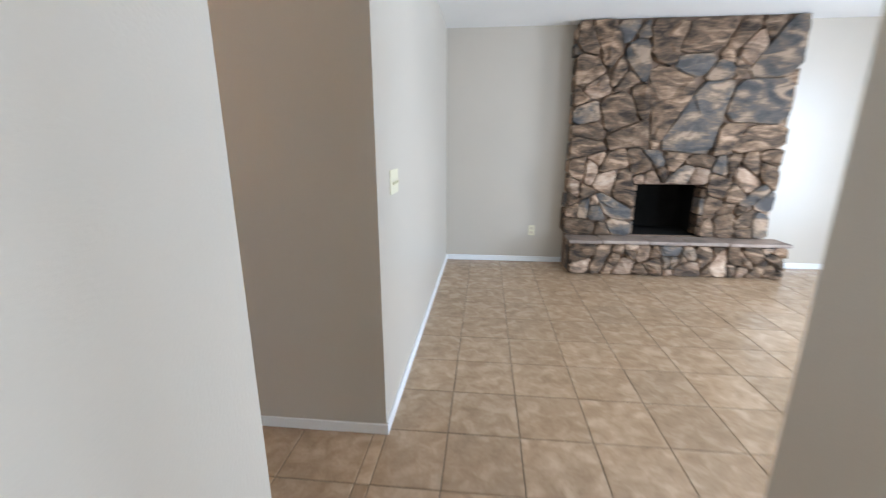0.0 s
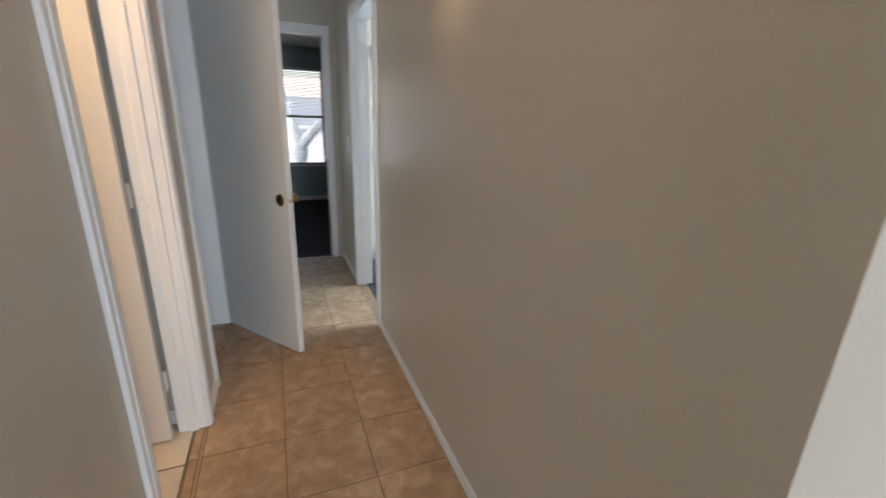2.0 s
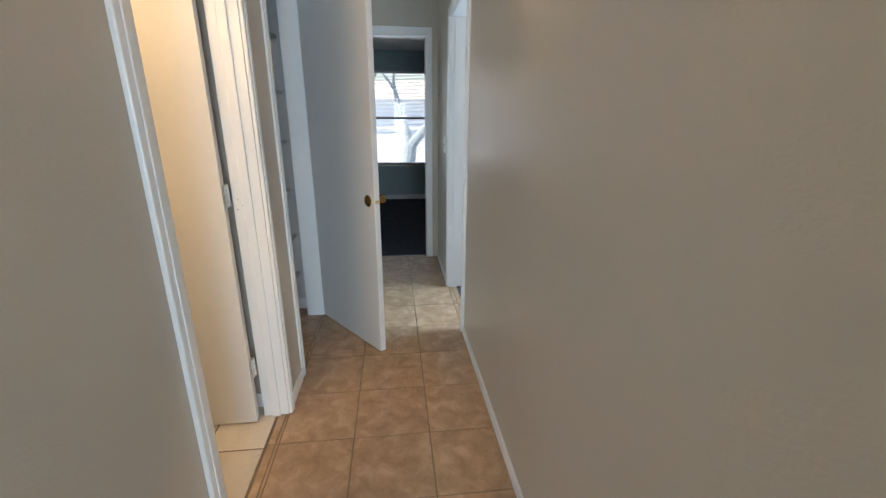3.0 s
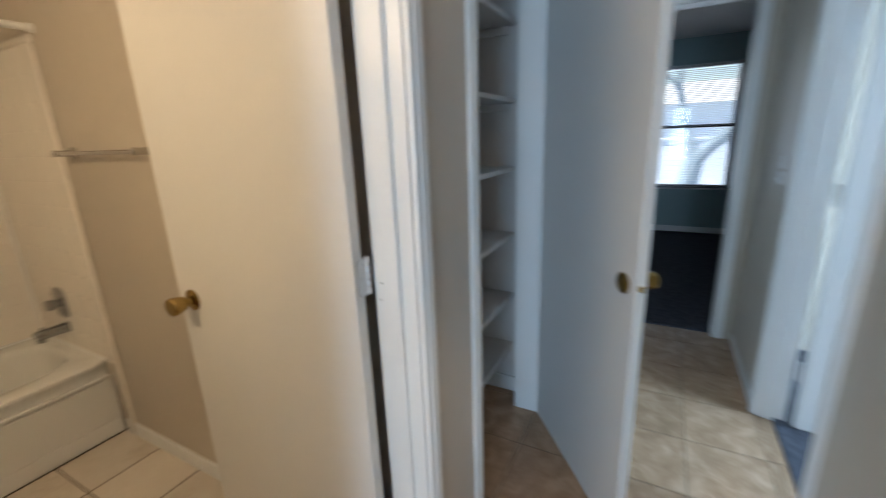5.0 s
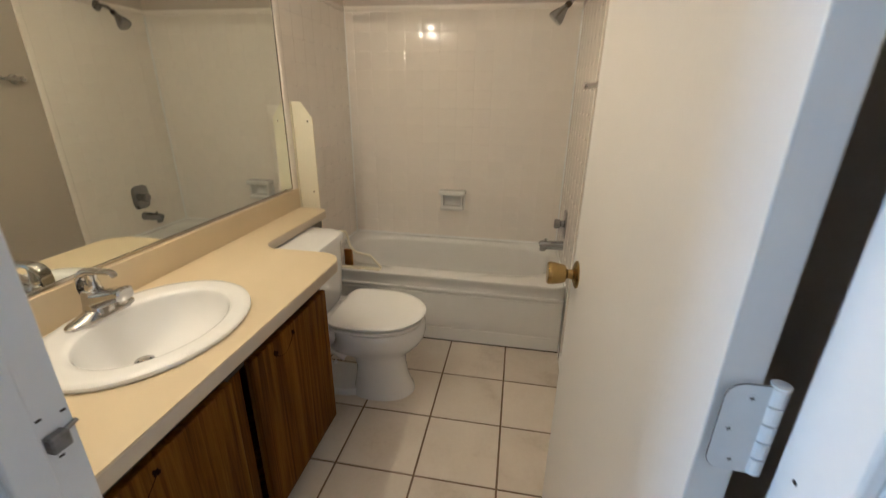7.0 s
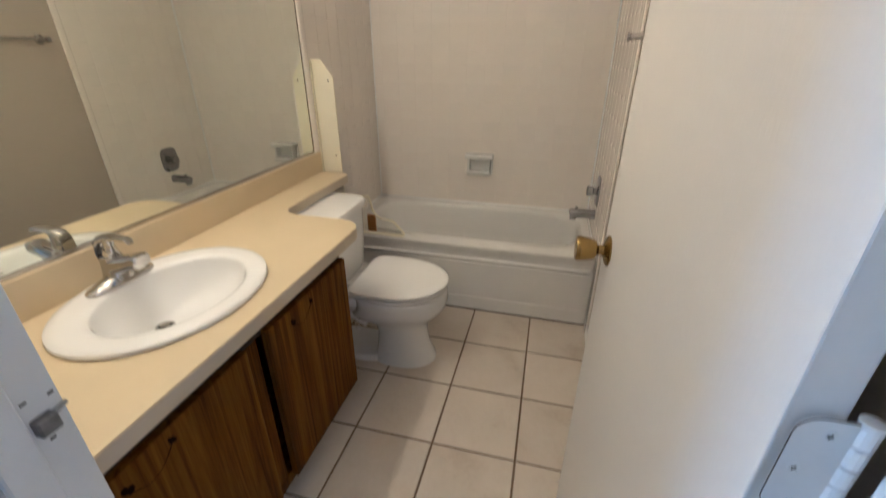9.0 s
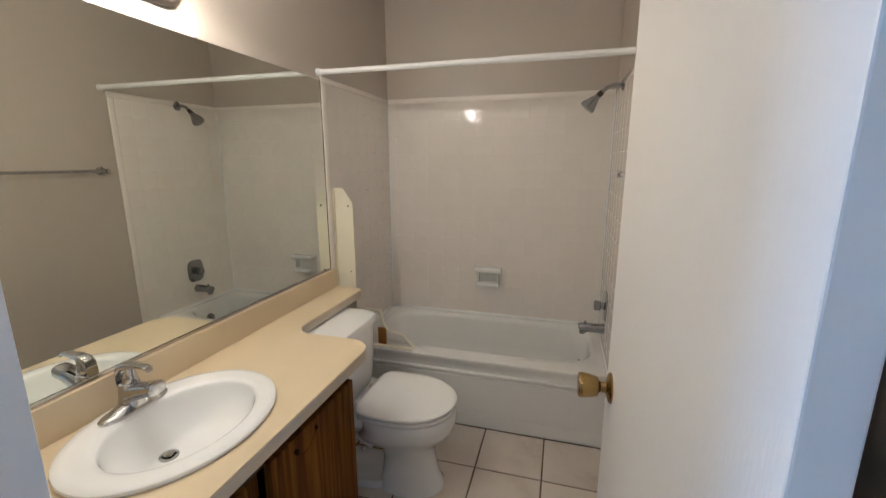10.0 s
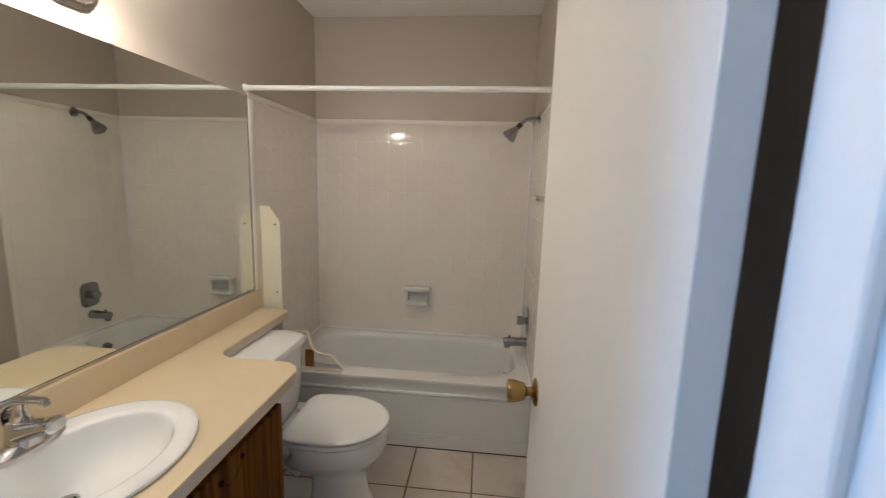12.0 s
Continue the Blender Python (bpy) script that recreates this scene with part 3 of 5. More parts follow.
cab = thing("vanity_cabinet", (-1.07, 0.3, 0), "dark walnut veneer vanity cabinet with two plain doors", "cabinet")
CY = -0.158
part("side_panel", box(-1.274, BE - 0.003, CY, CY + 0.018, 0.085, CT - 0.043, 0.002, 1), M_WOOD, cab)
part("side_panel", box(-1.274, BE - 0.003, BN - 0.021, BN - 0.003, 0.085, CT - 0.043, 0.002, 1), M_WOOD, cab)
# wooden rail given a dark colour for the shade under the counter overhang
ff = part("face_frame", box(-1.2755, -1.258, CY, BN - 0.004, 0.655, CT - 0.043, 0.001, 1), M_DARK, cab, "wooden top rail, coloured dark for the counter's shade")
for y0, y1 in ((CY, CY + 0.04), (0.304, 0.385), (BN - 0.05, BN - 0.004)):
    part("stile", box(-1.2755, -1.258, y0, y1, 0.126, 0.6545, 0.001, 1), M_WOOD, ff)
part("bottom_rail", box(-1.2755, -1.258, CY, BN - 0.004, 0.085, 0.1255, 0.001, 1), M_WOOD, ff)
part("floor_panel", box(-1.257, BE - 0.003, CY + 0.019, BN - 0.022, 0.085, 0.10), M_WOOD, cab)
part("toe_kick", box(-1.215, BE - 0.003, CY + 0.015, BN - 0.004, 0.0, 0.0845), M_DARK, cab)


def knot_bm(at, size, seed):
    """A dark knot with a ragged outline, flush in a door face that looks along -x."""
    rnd = random.Random(seed)
    bm = bmesh.new()
    ring = []
    for k in range(18):
        a = 2 * math.pi * k / 18
        r = size * (0.65 + 0.5 * rnd.random())
        ring.append((at[1] + r * 0.9 * math.cos(a) + 0.4 * r * math.sin(a), at[2] + r * 1.15 * math.sin(a)))
    lo = [bm.verts.new((at[0], y, z)) for y, z in ring]
    hi = [bm.verts.new((at[0] - 0.0004, at[1] + (y - at[1]) * 0.8, at[2] + (z - at[2]) * 0.8)) for y, z in ring]
    for k in range(18):
        bm.faces.new((lo[k], lo[(k + 1) % 18], hi[(k + 1) % 18], hi[k]))
    bm.faces.new(hi)
    return bm


for y0, y1 in ((CY + 0.003, 0.284), (0.362, 0.758)):
    dr = part("cabinet_door", box(-1.298, -1.2765, y0, y1, 0.108, 0.668, 0.003, 2), M_WOOD, cab)
    part("knot", knot_bm((-1.2982, y0 + 0.232, 0.636), 0.010, 3), M_KNOT, dr, "dark wood knot")
    part("knot", knot_bm((-1.2982, y0 + 0.330, 0.622), 0.012, 5), M_KNOT, dr, "dark wood knot")
    streak = [(-1.2984, y0 + 0.232 + 0.098 * f, 0.632 - 0.016 * f - 0.030 * math.sin(math.pi * f)) for f in (k / 10 for k in range(11))]
    part("grain_streak", tube(streak, [0.0004 + 0.0014 * abs(f - 0.5) for f in (k / 10 for k in range(11))], 6), M_KNOT, dr, "dark curved grain line")
    hinge_y = y0 - 0.001 if y0 < 0 else y1 + 0.001
    for hz in (0.17, 0.62):
        part("door_hinge", box(-1.292, -1.2775, hinge_y - 0.003, hinge_y + 0.003, hz - 0.022, hz + 0.022, 0.001, 1), M_DARK, dr, "small dark hinge")

DX = SX + 0.056
# sink: oval rim, bowl set forward of the faucet ledge
sink = thing("bathroom_sink", (SX, SY, CT), "white oval drop-in porcelain sink set in the countertop", "sink")
rings = [oval(SX, SY, CT + 0.0005, 0.209, 0.254), oval(SX, SY, CT + 0.006, 0.2125, 0.2575), oval(SX, SY, CT + 0.012, 0.211, 0.256), oval(SX, SY, CT + 0.0165, 0.204, 0.249),
         oval(SX - 0.004, SY, CT + 0.0185, 0.190, 0.234), oval(SX - 0.014, SY, CT + 0.0180, 0.162, 0.206), oval(SX - 0.018, SY, CT + 0.0172, 0.153, 0.197), oval(SX - 0.0185, SY, CT + 0.0145, 0.1495, 0.1935), oval(SX - 0.0185, SY, CT + 0.0135, 0.1470, 0.1910),
         oval(SX - 0.018, SY, CT + 0.0110, 0.1445, 0.1885), oval(SX - 0.017, SY, CT + 0.000, 0.1415, 0.1850), oval(SX - 0.014, SY, CT - 0.027, 0.135, 0.176), oval(SX - 0.008, SY, CT - 0.058, 0.122, 0.158), oval(SX + 0.004, SY, CT - 0.084, 0.098, 0.124),
         oval(SX + 0.022, SY, CT - 0.101, 0.068, 0.086), oval(SX + 0.044, SY, CT - 0.109, 0.036, 0.044), oval(DX, SY, CT - 0.111, 0.021, 0.021)]
part("basin", loft(rings, False, True), M_PORC, sink, "", True)
part("drain_ring", lathe([(0, 0.024), (0.003, 0.023), (0.003, 0.016), (0.001, 0.0155), (0.001, 0.0)], (DX, SY, CT - 0.1105), (0, 0, 1)), M_CHROME, sink, "chrome drain", True)
part("drain_stopper", lathe([(0, 0.012), (0.005, 0.013), (0.007, 0.009), (0.0075, 0.0)], (DX, SY, CT - 0.1085), (0, 0, 1)), M_NICKEL, sink, "", True)
part("overflow_slot", loft([oval(SX - 0.149, SY, CT - 0.030, 0.003, 0.010, 16), oval(SX - 0.145, SY, CT - 0.027, 0.003, 0.010, 16)]), M_DARK, sink)

FX, FZ = -0.918, CT + 0.0185
faucet = thing("sink_faucet", (FX, SY, FZ), "chrome single-lever faucet on the sink ledge", "faucet")


def bar_section(dx, z, w, h, sq=3.0, n=16):
    """Rounded cross-section of a bar that runs along x."""
    return [(FX + dx, SY + w * math.copysign(abs(math.cos(a)) ** (2 / sq), math.cos(a)), FZ + z + h * math.copysign(abs(math.sin(a)) ** (2 / sq), math.sin(a))) for a in (2 * math.pi * k / n for k in range(n))]


part("base_plate", loft([oval(FX, SY, FZ, 0.030, 0.090, 40, 2.4), oval(FX, SY, FZ + 0.006, 0.030, 0.090, 40, 2.4), oval(FX, SY, FZ + 0.010, 0.0275, 0.086, 40, 2.4), oval(FX, SY, FZ + 0.014, 0.0245, 0.070, 40, 2.3), oval(FX, SY, FZ + 0.020, 0.0225, 0.050, 40, 2.2), oval(FX, SY, FZ + 0.026, 0.021, 0.033, 40, 2.2)]), M_CHROME, faucet, "", True)
part("body", loft([oval(FX + 0.002, SY, FZ + 0.012, 0.029, 0.034, 32, 2.6), oval(FX + 0.004, SY, FZ + 0.035, 0.026, 0.028, 32, 2.6), oval(FX + 0.006, SY, FZ + 0.060, 0.024, 0.025, 32, 2.4), oval(FX + 0.006, SY, FZ + 0.072, 0.022, 0.023, 32, 2.2), oval(FX + 0.006, SY, FZ + 0.076, 0.017, 0.018, 32, 2.0)]), M_CHROME, faucet, "", True)
part("spout", loft([bar_section(0.010, 0.040, 0.028, 0.026), bar_section(-0.025, 0.051, 0.027, 0.0225), bar_section(-0.055, 0.061, 0.025, 0.0190), bar_section(-0.076, 0.067, 0.0235, 0.0175), bar_section(-0.079, 0.068, 0.0245, 0.0185), bar_section(-0.090, 0.070, 0.0235, 0.0175), bar_section(-0.094, 0.0705, 0.019, 0.012)]), M_CHROME, faucet, "", True)
part("aerator", lathe([(0, 0.012), (0.008, 0.012), (0.009, 0.010), (0.009, 0.0)], (FX - 0.076, SY, FZ + 0.053), (0.1, 0, -1)), M_NICKEL, faucet, "", True)
lev = part("lever", loft([bar_section(0.031, 0.058, 0.014, 0.006), bar_section(0.0345, 0.080, 0.015, 0.010), bar_section(0.031, 0.102, 0.0155, 0.013), bar_section(0.018, 0.116, 0.016, 0.0105), bar_section(-0.004, 0.1225, 0.0155, 0.0075), bar_section(-0.032, 0.124, 0.0135, 0.0055), bar_section(-0.060, 0.1245, 0.0115, 0.0045), bar_section(-0.070, 0.121, 0.0105, 0.005), bar_section(-0.073, 0.116, 0.009, 0.004)]), M_CHROME, faucet, "", True)
part("lever_neck", lathe([(0, 0.017), (0.008, 0.0185), (0.020, 0.0155), (0.032, 0.0125), (0.044, 0.013), (0.050, 0.008)], (FX + 0.002, SY, FZ + 0.072), (-0.12, 0, 1)), M_CHROME, lev, "", True)

# ---- mirror and light bar ----
mirror = thing("wall_mirror", (BE - 0.003, 0, 0.872), "large frameless wall mirror above the vanity with metal edge", "mirror")
part("mirror_glass", box(BE - 0.008, BE - 0.002, -0.806, BN - 0.004, 0.880, 1.806, 0.001, 1), M_MIRROR, mirror)
part("edge_strip", box(BE - 0.010, BE - 0.002, -0.811, -0.8065, 0.876, 1.808), M_NICKEL, mirror, "thin dark metal edge")
part("bottom_channel", box(BE - 0.011, BE - 0.002, -0.806, BN - 0.004, 0.870, 0.8795, 0.001, 1), M_NICKEL, mirror, "thin metal channel")
for cy in (-0.103, 0.5):
    part("clip", box(BE - 0.013, BE - 0.002, cy - 0.008, cy + 0.008, 1.8065, 1.820, 0.003, 1), M_PORC, mirror, "clear plastic clip")

bar = thing("vanity_light_bar", (BE, 0.19, 1.945), "brushed nickel vanity light bar with four clear globe bulbs", "light fixture")


def stadium(x, y0, y1, z, r, n=12):
    out = [(x, y1 - r + r * math.cos(a), z + r * math.sin(a)) for a in (math.pi / 2 - math.pi * k / n for k in range(n + 1))]
    out += [(x, y0 + r + r * math.cos(a), z + r * math.sin(a)) for a in (-math.pi / 2 - math.pi * k / n for k in range(n + 1))]
    return out


BZ = 1.930
part("back_plate", loft([stadium(BE - 0.001, -0.075, 0.550, BZ, 0.066), stadium(BE - 0.012, -0.075, 0.550, BZ, 0.066), stadium(BE - 0.016, -0.070, 0.545, BZ, 0.057), stadium(BE - 0.017, -0.062, 0.537, BZ, 0.049), stadium(BE - 0.028, -0.056, 0.531, BZ, 0.043), stadium(BE - 0.031, -0.050, 0.525, BZ, 0.037)]), M_NICKEL, bar)
for by in BULB_Y:
    sk = part("socket", lathe([(0.0, 0.026), (0.004, 0.028), (0.045, 0.026), (0.070, 0.022), (0.070, 0.0)], (BE - 0.030, by, BZ), (-1, 0, 0)), M_NICKEL, bar, "", True)
    g = part("bulb", lathe([(0.0, 0.013), (0.012, 0.015), (0.024, 0.025), (0.040, 0.0305), (0.056, 0.029), (0.068, 0.018), (0.073, 0.006), (0.0735, 0.0)], (BE - 0.100, by, BZ), (-1, 0, 0)), M_BULBGLASS, bar, "clear glass globe bulb, lit", True)
    g.visible_shadow = False
    part("filament", tube([(BE - 0.140, by - 0.012, BZ), (BE - 0.144, by, BZ + 0.003), (BE - 0.140, by + 0.012, BZ)], 0.0035, 8), M_BULB, g, "glowing filament").visible_shadow = False

# ---- hall sconce ----
sc = thing("wall_sconce", (-1.75, HN, 1.86), "brushed metal wall fitting with two swivelling lit spot cylinders", "light fixture")
part("wall_plate", lathe([(0.0, 0.055), (0.008, 0.055), (0.018, 0.045), (0.024, 0.02), (0.024, 0.0)], (-1.75, HN - 0.0005, 1.88), (0, -1, 0)), M_NICKEL, sc, "", True)
part("arm", tube([(-1.80, 1.775, 1.862), (-1.785, 1.80, 1.865), (-1.75, 1.852, 1.88), (-1.715, 1.80, 1.848), (-1.70, 1.775, 1.83)], 0.007, 10), M_NICKEL, sc, "", True)
for (at, aim), back in ((SPOT_DOWN, 0.075), (SPOT_UP, 0.085)):
    way = (Vector(aim) - Vector(at)).normalized()
    tail = Vector(at) - way * back
    cup = part("spot_cylinder", lathe([(0.0, 0.0), (0.0, 0.022), (0.006, 0.028), (back + 0.002, 0.030), (back + 0.002, 0.026), (back - 0.035, 0.024), (back - 0.040, 0.0)], tail, way), M_NICKEL, sc, "brushed metal cylinder shade", True)
    part("lamp_face", lathe([(0.0, 0.0235), (0.002, 0.0235), (0.003, 0.015), (0.003, 0.0)], tail + way * (back - 0.038), way), M_SPOTFACE, cup, "lit reflector lamp", True).visible_shadow = False

# ---- toilet ----
TX, TY = -1.36, -0.49
toilet = thing("toilet", (TX, TY, 0), "white porcelain toilet with closed lid beside the vanity", "toilet")


def egg(cx, z, back, front, half, n=64, sq=2.3, corner=0.9):
    """Plan outline: rounded front towards -x, squarer back."""
    out = []
    for k in range(n):
        a = 2 * math.pi * k / n
        c, s = math.cos(a), math.sin(a)
        rx = back if c > 0 else front
        p = sq + corner if c > 0 else sq - 0.25
        out.append((cx + rx * math.copysign(abs(c) ** (2 / p), c), TY + half * math.copysign(abs(s) ** (2 / p), s), z))
    return out


part("bowl", loft([egg(-1.38, 0.0, 0.13, 0.158, 0.112), egg(-1.38, 0.016, 0.13, 0.156, 0.110), egg(-1.38, 0.030, 0.125, 0.146, 0.103), egg(-1.38, 0.09, 0.115, 0.126, 0.092), egg(-1.38, 0.155, 0.11, 0.116, 0.088), egg(-1.375, 0.195, 0.12, 0.124, 0.095), egg(-1.365, 0.222, 0.135, 0.152, 0.112),
                   egg(-1.33, 0.248, 0.175, 0.216, 0.132), egg(-1.345, 0.275, 0.17, 0.224, 0.152), egg(-1.357, 0.302, 0.168, 0.228, 0.168), egg(-1.365, 0.330, 0.170, 0.227, 0.179), egg(-1.365, 0.352, 0.172, 0.226, 0.183), egg(-1.365, 0.372, 0.172, 0.224, 0.183), egg(-1.365, 0.380, 0.170, 0.218, 0.179)]), M_PORC, toilet, "", True)
part("foot", loft([oval(-1.14, TY, 0.0, 0.19, 0.108, 40, 3), oval(-1.14, TY, 0.018, 0.188, 0.106, 40, 3), oval(-1.14, TY, 0.030, 0.18, 0.098, 40, 3)]), M_PORC, toilet, "", True)
part("trapway", tube([(-1.22, TY, 0.17), (-1.15, TY, 0.215), (-1.08, TY, 0.20), (-1.035, TY, 0.13), (-1.03, TY, 0.028)], [0.050, 0.052, 0.050, 0.046, 0.056], 20), M_PORC, toilet, "", True)
part("tank_shelf", loft([oval(-1.12, TY, 0.255, 0.11, 0.085, 40, 3.2), oval(-1.11, TY, 0.300, 0.135, 0.125, 40, 3.4), oval(-1.10, TY, 0.340, 0.15, 0.165, 40, 4), oval(-1.10, TY, 0.375, 0.15, 0.172, 40, 4)]), M_PORC, toilet, "", True)
for s_ in (-1, 1):
    part("floor_bolt_cap", lathe([(0, 0.013), (0.008, 0.012), (0.014, 0.007), (0.015, 0.0)], (-1.10, TY + s_ * 0.088, 0.028), (0, 0, 1), 16), M_PORC, toilet, "", True)
part("seat", loft([egg(-1.365, 0.3805, 0.160, 0.206, 0.167, corner=3.2), egg(-1.365, 0.3845, 0.166, 0.214, 0.175, corner=3.2), egg(-1.365, 0.386, 0.174, 0.221, 0.182, corner=3.2), egg(-1.365, 0.396, 0.175, 0.222, 0.183, corner=3.2), egg(-1.365, 0.400, 0.172, 0.219, 0.180, corner=3.2), egg(-1.365, 0.4005, 0.150, 0.195, 0.158, corner=3.2)]), M_SEAT, toilet, "", True)
part("lid", loft([egg(-1.365, 0.405, 0.150, 0.195, 0.158, corner=3.2), egg(-1.365, 0.4105, 0.164, 0.210, 0.172, corner=3.2), egg(-1.365, 0.4115, 0.176, 0.225, 0.186, corner=3.2), egg(-1.365, 0.4195, 0.178, 0.227, 0.188, corner=3.2), egg(-1.365, 0.423, 0.174, 0.222, 0.184, corner=3.2), egg(-1.365, 0.4243, 0.160, 0.205, 0.168, corner=3.2), egg(-1.365, 0.4250, 0.10, 0.12, 0.10, corner=3.2)]), M_SEAT, toilet, "", True)
for s in (-1, 1):
    part("seat_hinge", box(-1.190, -1.160, TY + s * 0.075 - 0.02, TY + s * 0.075 + 0.02, 0.378, 0.412, 0.006, 2), M_SEAT, toilet)
part("tank", loft([oval(-1.018, TY, 0.376, 0.115, 0.170, 48, 6), oval(-1.018, TY, 0.40, 0.122, 0.180, 48, 6), oval(-1.016, TY, 0.55, 0.133, 0.192, 48, 6), oval(-1.012, TY, 0.682, 0.140, 0.198, 48, 6)]), M_PORC, toilet, "", True)
part("tank_lid", loft([oval(-1.012, TY, 0.683, 0.143, 0.201, 48, 6), oval(-1.014, TY, 0.687, 0.151, 0.208, 48, 6), oval(-1.014, TY, 0.706, 0.151, 0.208, 48, 6), oval(-1.014, TY, 0.716, 0.146, 0.203, 48, 5), oval(-1.014, TY, 0.720, 0.125, 0.18, 48, 4.5), oval(-1.014, TY, 0.7205, 0.06, 0.09, 48, 4)]), M_PORC, toilet, "", True)
part("flush_lever", tube([(-1.156, TY + 0.14, 0.63), (-1.168, TY + 0.14, 0.63), (-1.172, TY + 0.11, 0.626), (-1.172, TY + 0.07, 0.620)], [0.010, 0.008, 0.006, 0.007], 10), M_CHROME, toilet, "chrome flush lever", True)

# ---- bathtub ----
TF = -0.94
RIM = 0.398
tub = thing("bathtub", (-1.545, -1.29, 0), "white enamel alcove bathtub with a panelled apron", "bathtub")


def rect_ring(x0, x1, y0, y1, z, n=64):
    out = []
    cx, cy, hx, hy = (x0 + x1) / 2, (y0 + y1) / 2, (x1 - x0) / 2, (y1 - y0) / 2
    for k in range(n):
        a = 2 * math.pi * (k + 0.5) / n
        c, s = math.cos(a), math.sin(a)
        m = max(abs(c), abs(s))
        out.append((cx + hx * c / m, cy + hy * s / m, z))
    return out


def basin_ring(x0, x1, y0, y1, z, p, n=64):
    out = []
    cx, cy, hx, hy = (x0 + x1) / 2, (y0 + y1) / 2, (x1 - x0) / 2, (y1 - y0) / 2
    for k in range(n):
        a = 2 * math.pi * (k + 0.5) / n
        c, s = math.cos(a), math.sin(a)
        out.append((cx + hx * math.copysign(abs(c) ** (2 / p), c), cy + hy * math.copysign(abs(s) ** (2 / p), s), z))
    return out


X0, X1, Y0, Y1 = BW + 0.006, BE - 0.006, BS + 0.008, TF
part("basin", loft([rect_ring(X0, X1, Y0, Y1 - 0.004, 0.318), rect_ring(X0, X1, Y0, Y1 - 0.006, 0.335), rect_ring(X0, X1, Y0, Y1 - 0.003, 0.355), rect_ring(X0, X1, Y0, Y1 + 0.006, 0.376), rect_ring(X0, X1, Y0, Y1 + 0.010, RIM - 0.012), rect_ring(X0 + 0.002, X1 - 0.002, Y0 + 0.002, Y1 + 0.0085, RIM - 0.003), rect_ring(X0 + 0.004, X1 - 0.004, Y0 + 0.004, Y1 + 0.003, RIM),
                    basin_ring(X0 + 0.055, X1 - 0.075, Y0 + 0.05, Y1 - 0.085, RIM + 0.001, 4.2), basin_ring(X0 + 0.065, X1 - 0.088, Y0 + 0.06, Y1 - 0.096, RIM - 0.008, 4.0), basin_ring(X0 + 0.072, X1 - 0.10, Y0 + 0.067, Y1 - 0.103, RIM - 0.03, 3.8),
                    basin_ring(X0 + 0.09, X1 - 0.16, Y0 + 0.085, Y1 - 0.125, 0.22, 3.4), basin_ring(X0 + 0.11, X1 - 0.24, Y0 + 0.11, Y1 - 0.15, 0.09, 3.0), basin_ring(X0 + 0.15, X1 - 0.31, Y0 + 0.15, Y1 - 0.19, 0.055, 2.8), basin_ring(X0 + 0.30, X1 - 0.45, Y0 + 0.25, Y1 - 0.28, 0.05, 2.4)], False, True), M_TUB, tub, "", True)
ap = part("apron", box(X0, X1, TF - 0.03, TF, 0.003, 0.3175, 0.003, 1), M_TUB, tub)
part("apron_lip", box(X0 + 0.02, X1 - 0.004, TF - 0.006, TF + 0.010, 0.306, 0.326, 0.007, 3), M_TUB, ap, "", True)
bmq = extrude_outline(arc(X0 + 0.075, 0.145, 0.03, 180, 270, 6) + arc(X1 - 0.075, 0.145, 0.03, 270, 360, 6) + arc(X1 - 0.055, 0.290, 0.01, 0, 90, 4) + arc(X0 + 0.055, 0.290, 0.01, 90, 180, 4), 0, 0.007)
bmesh.ops.bevel(bmq, geom=[e for e in bmq.edges if len(e.link_faces) == 2 and e.calc_face_angle(0.0) > 1.0 and all(v.co.z > 0.005 for v in e.verts)], offset=0.004, segments=2, affect="EDGES")
bmesh.ops.transform(bmq, matrix=Matrix.Translation((0, TF - 0.001, 0)) @ Matrix(((1, 0, 0, 0), (0, 0, 1, 0), (0, 1, 0, 0), (0, 0, 0, 1))), verts=bmq.verts)
part("apron_panel", bmq, M_TUB, ap)
part("apron_foot", box(X0 + 0.003, X1 - 0.003, TF, TF + 0.004, 0.003, 0.085, 0.003, 2), M_TUB, ap)
part("caulk", box(X0, X1, TF + 0.001, TF + 0.008, 0.0003, 0.006, 0.002, 1), M_DARK, tub, "dark caulk line")
part("overflow_plate", lathe([(0, 0.036), (0.004, 0.036), (0.008, 0.028), (0.009, 0.0)], (X0 + 0.085, -1.27, 0.285), (1, 0, 0.15)), M_FITTING, tub, "round chrome overflow plate", True)
part("overflow_lever", tube([(X0 + 0.093, -1.27, 0.29), (X0 + 0.115, -1.27, 0.30), (X0 + 0.125, -1.27, 0.312)], 0.006, 8), M_FITTING, tub, "", True)

# tub splash guards of yellowed plastic
panel = thing("splash_panel", (-0.90, -0.885, RIM), "tall cream plastic splash panel standing against the wall beside the tub", "splash guard")
bmp = extrude_outline([(0.0, 0.0), (0.105, 0.0), (0.105, 0.815), (0.05, 0.892), (0.0, 0.892)], 0, 0.006)
bmesh.ops.transform(bmp, matrix=Matrix.Translation((BE - 0.008, -0.885, RIM)) @ Matrix(((-1, 0, 0, 0), (0, 0, 1, 0), (0, 1, 0, 0), (0, 0, 0, 1))), verts=bmp.verts)
part("board", bmp, M_CREAM, panel)
part("wall_flange", box(BE - 0.014, BE - 0.0075, -0.878, -0.862, RIM, RIM + 0.885, 0.002, 1), M_CREAM, panel)
for sz2 in (0.80, 0.45):
    part("screw", lathe([(0, 0.005), (0.002, 0.004), (0.002, 0.0)], (BE - 0.088, -0.8785, RIM + sz2), (0, 1, 0), 10), M_NICKEL, panel)

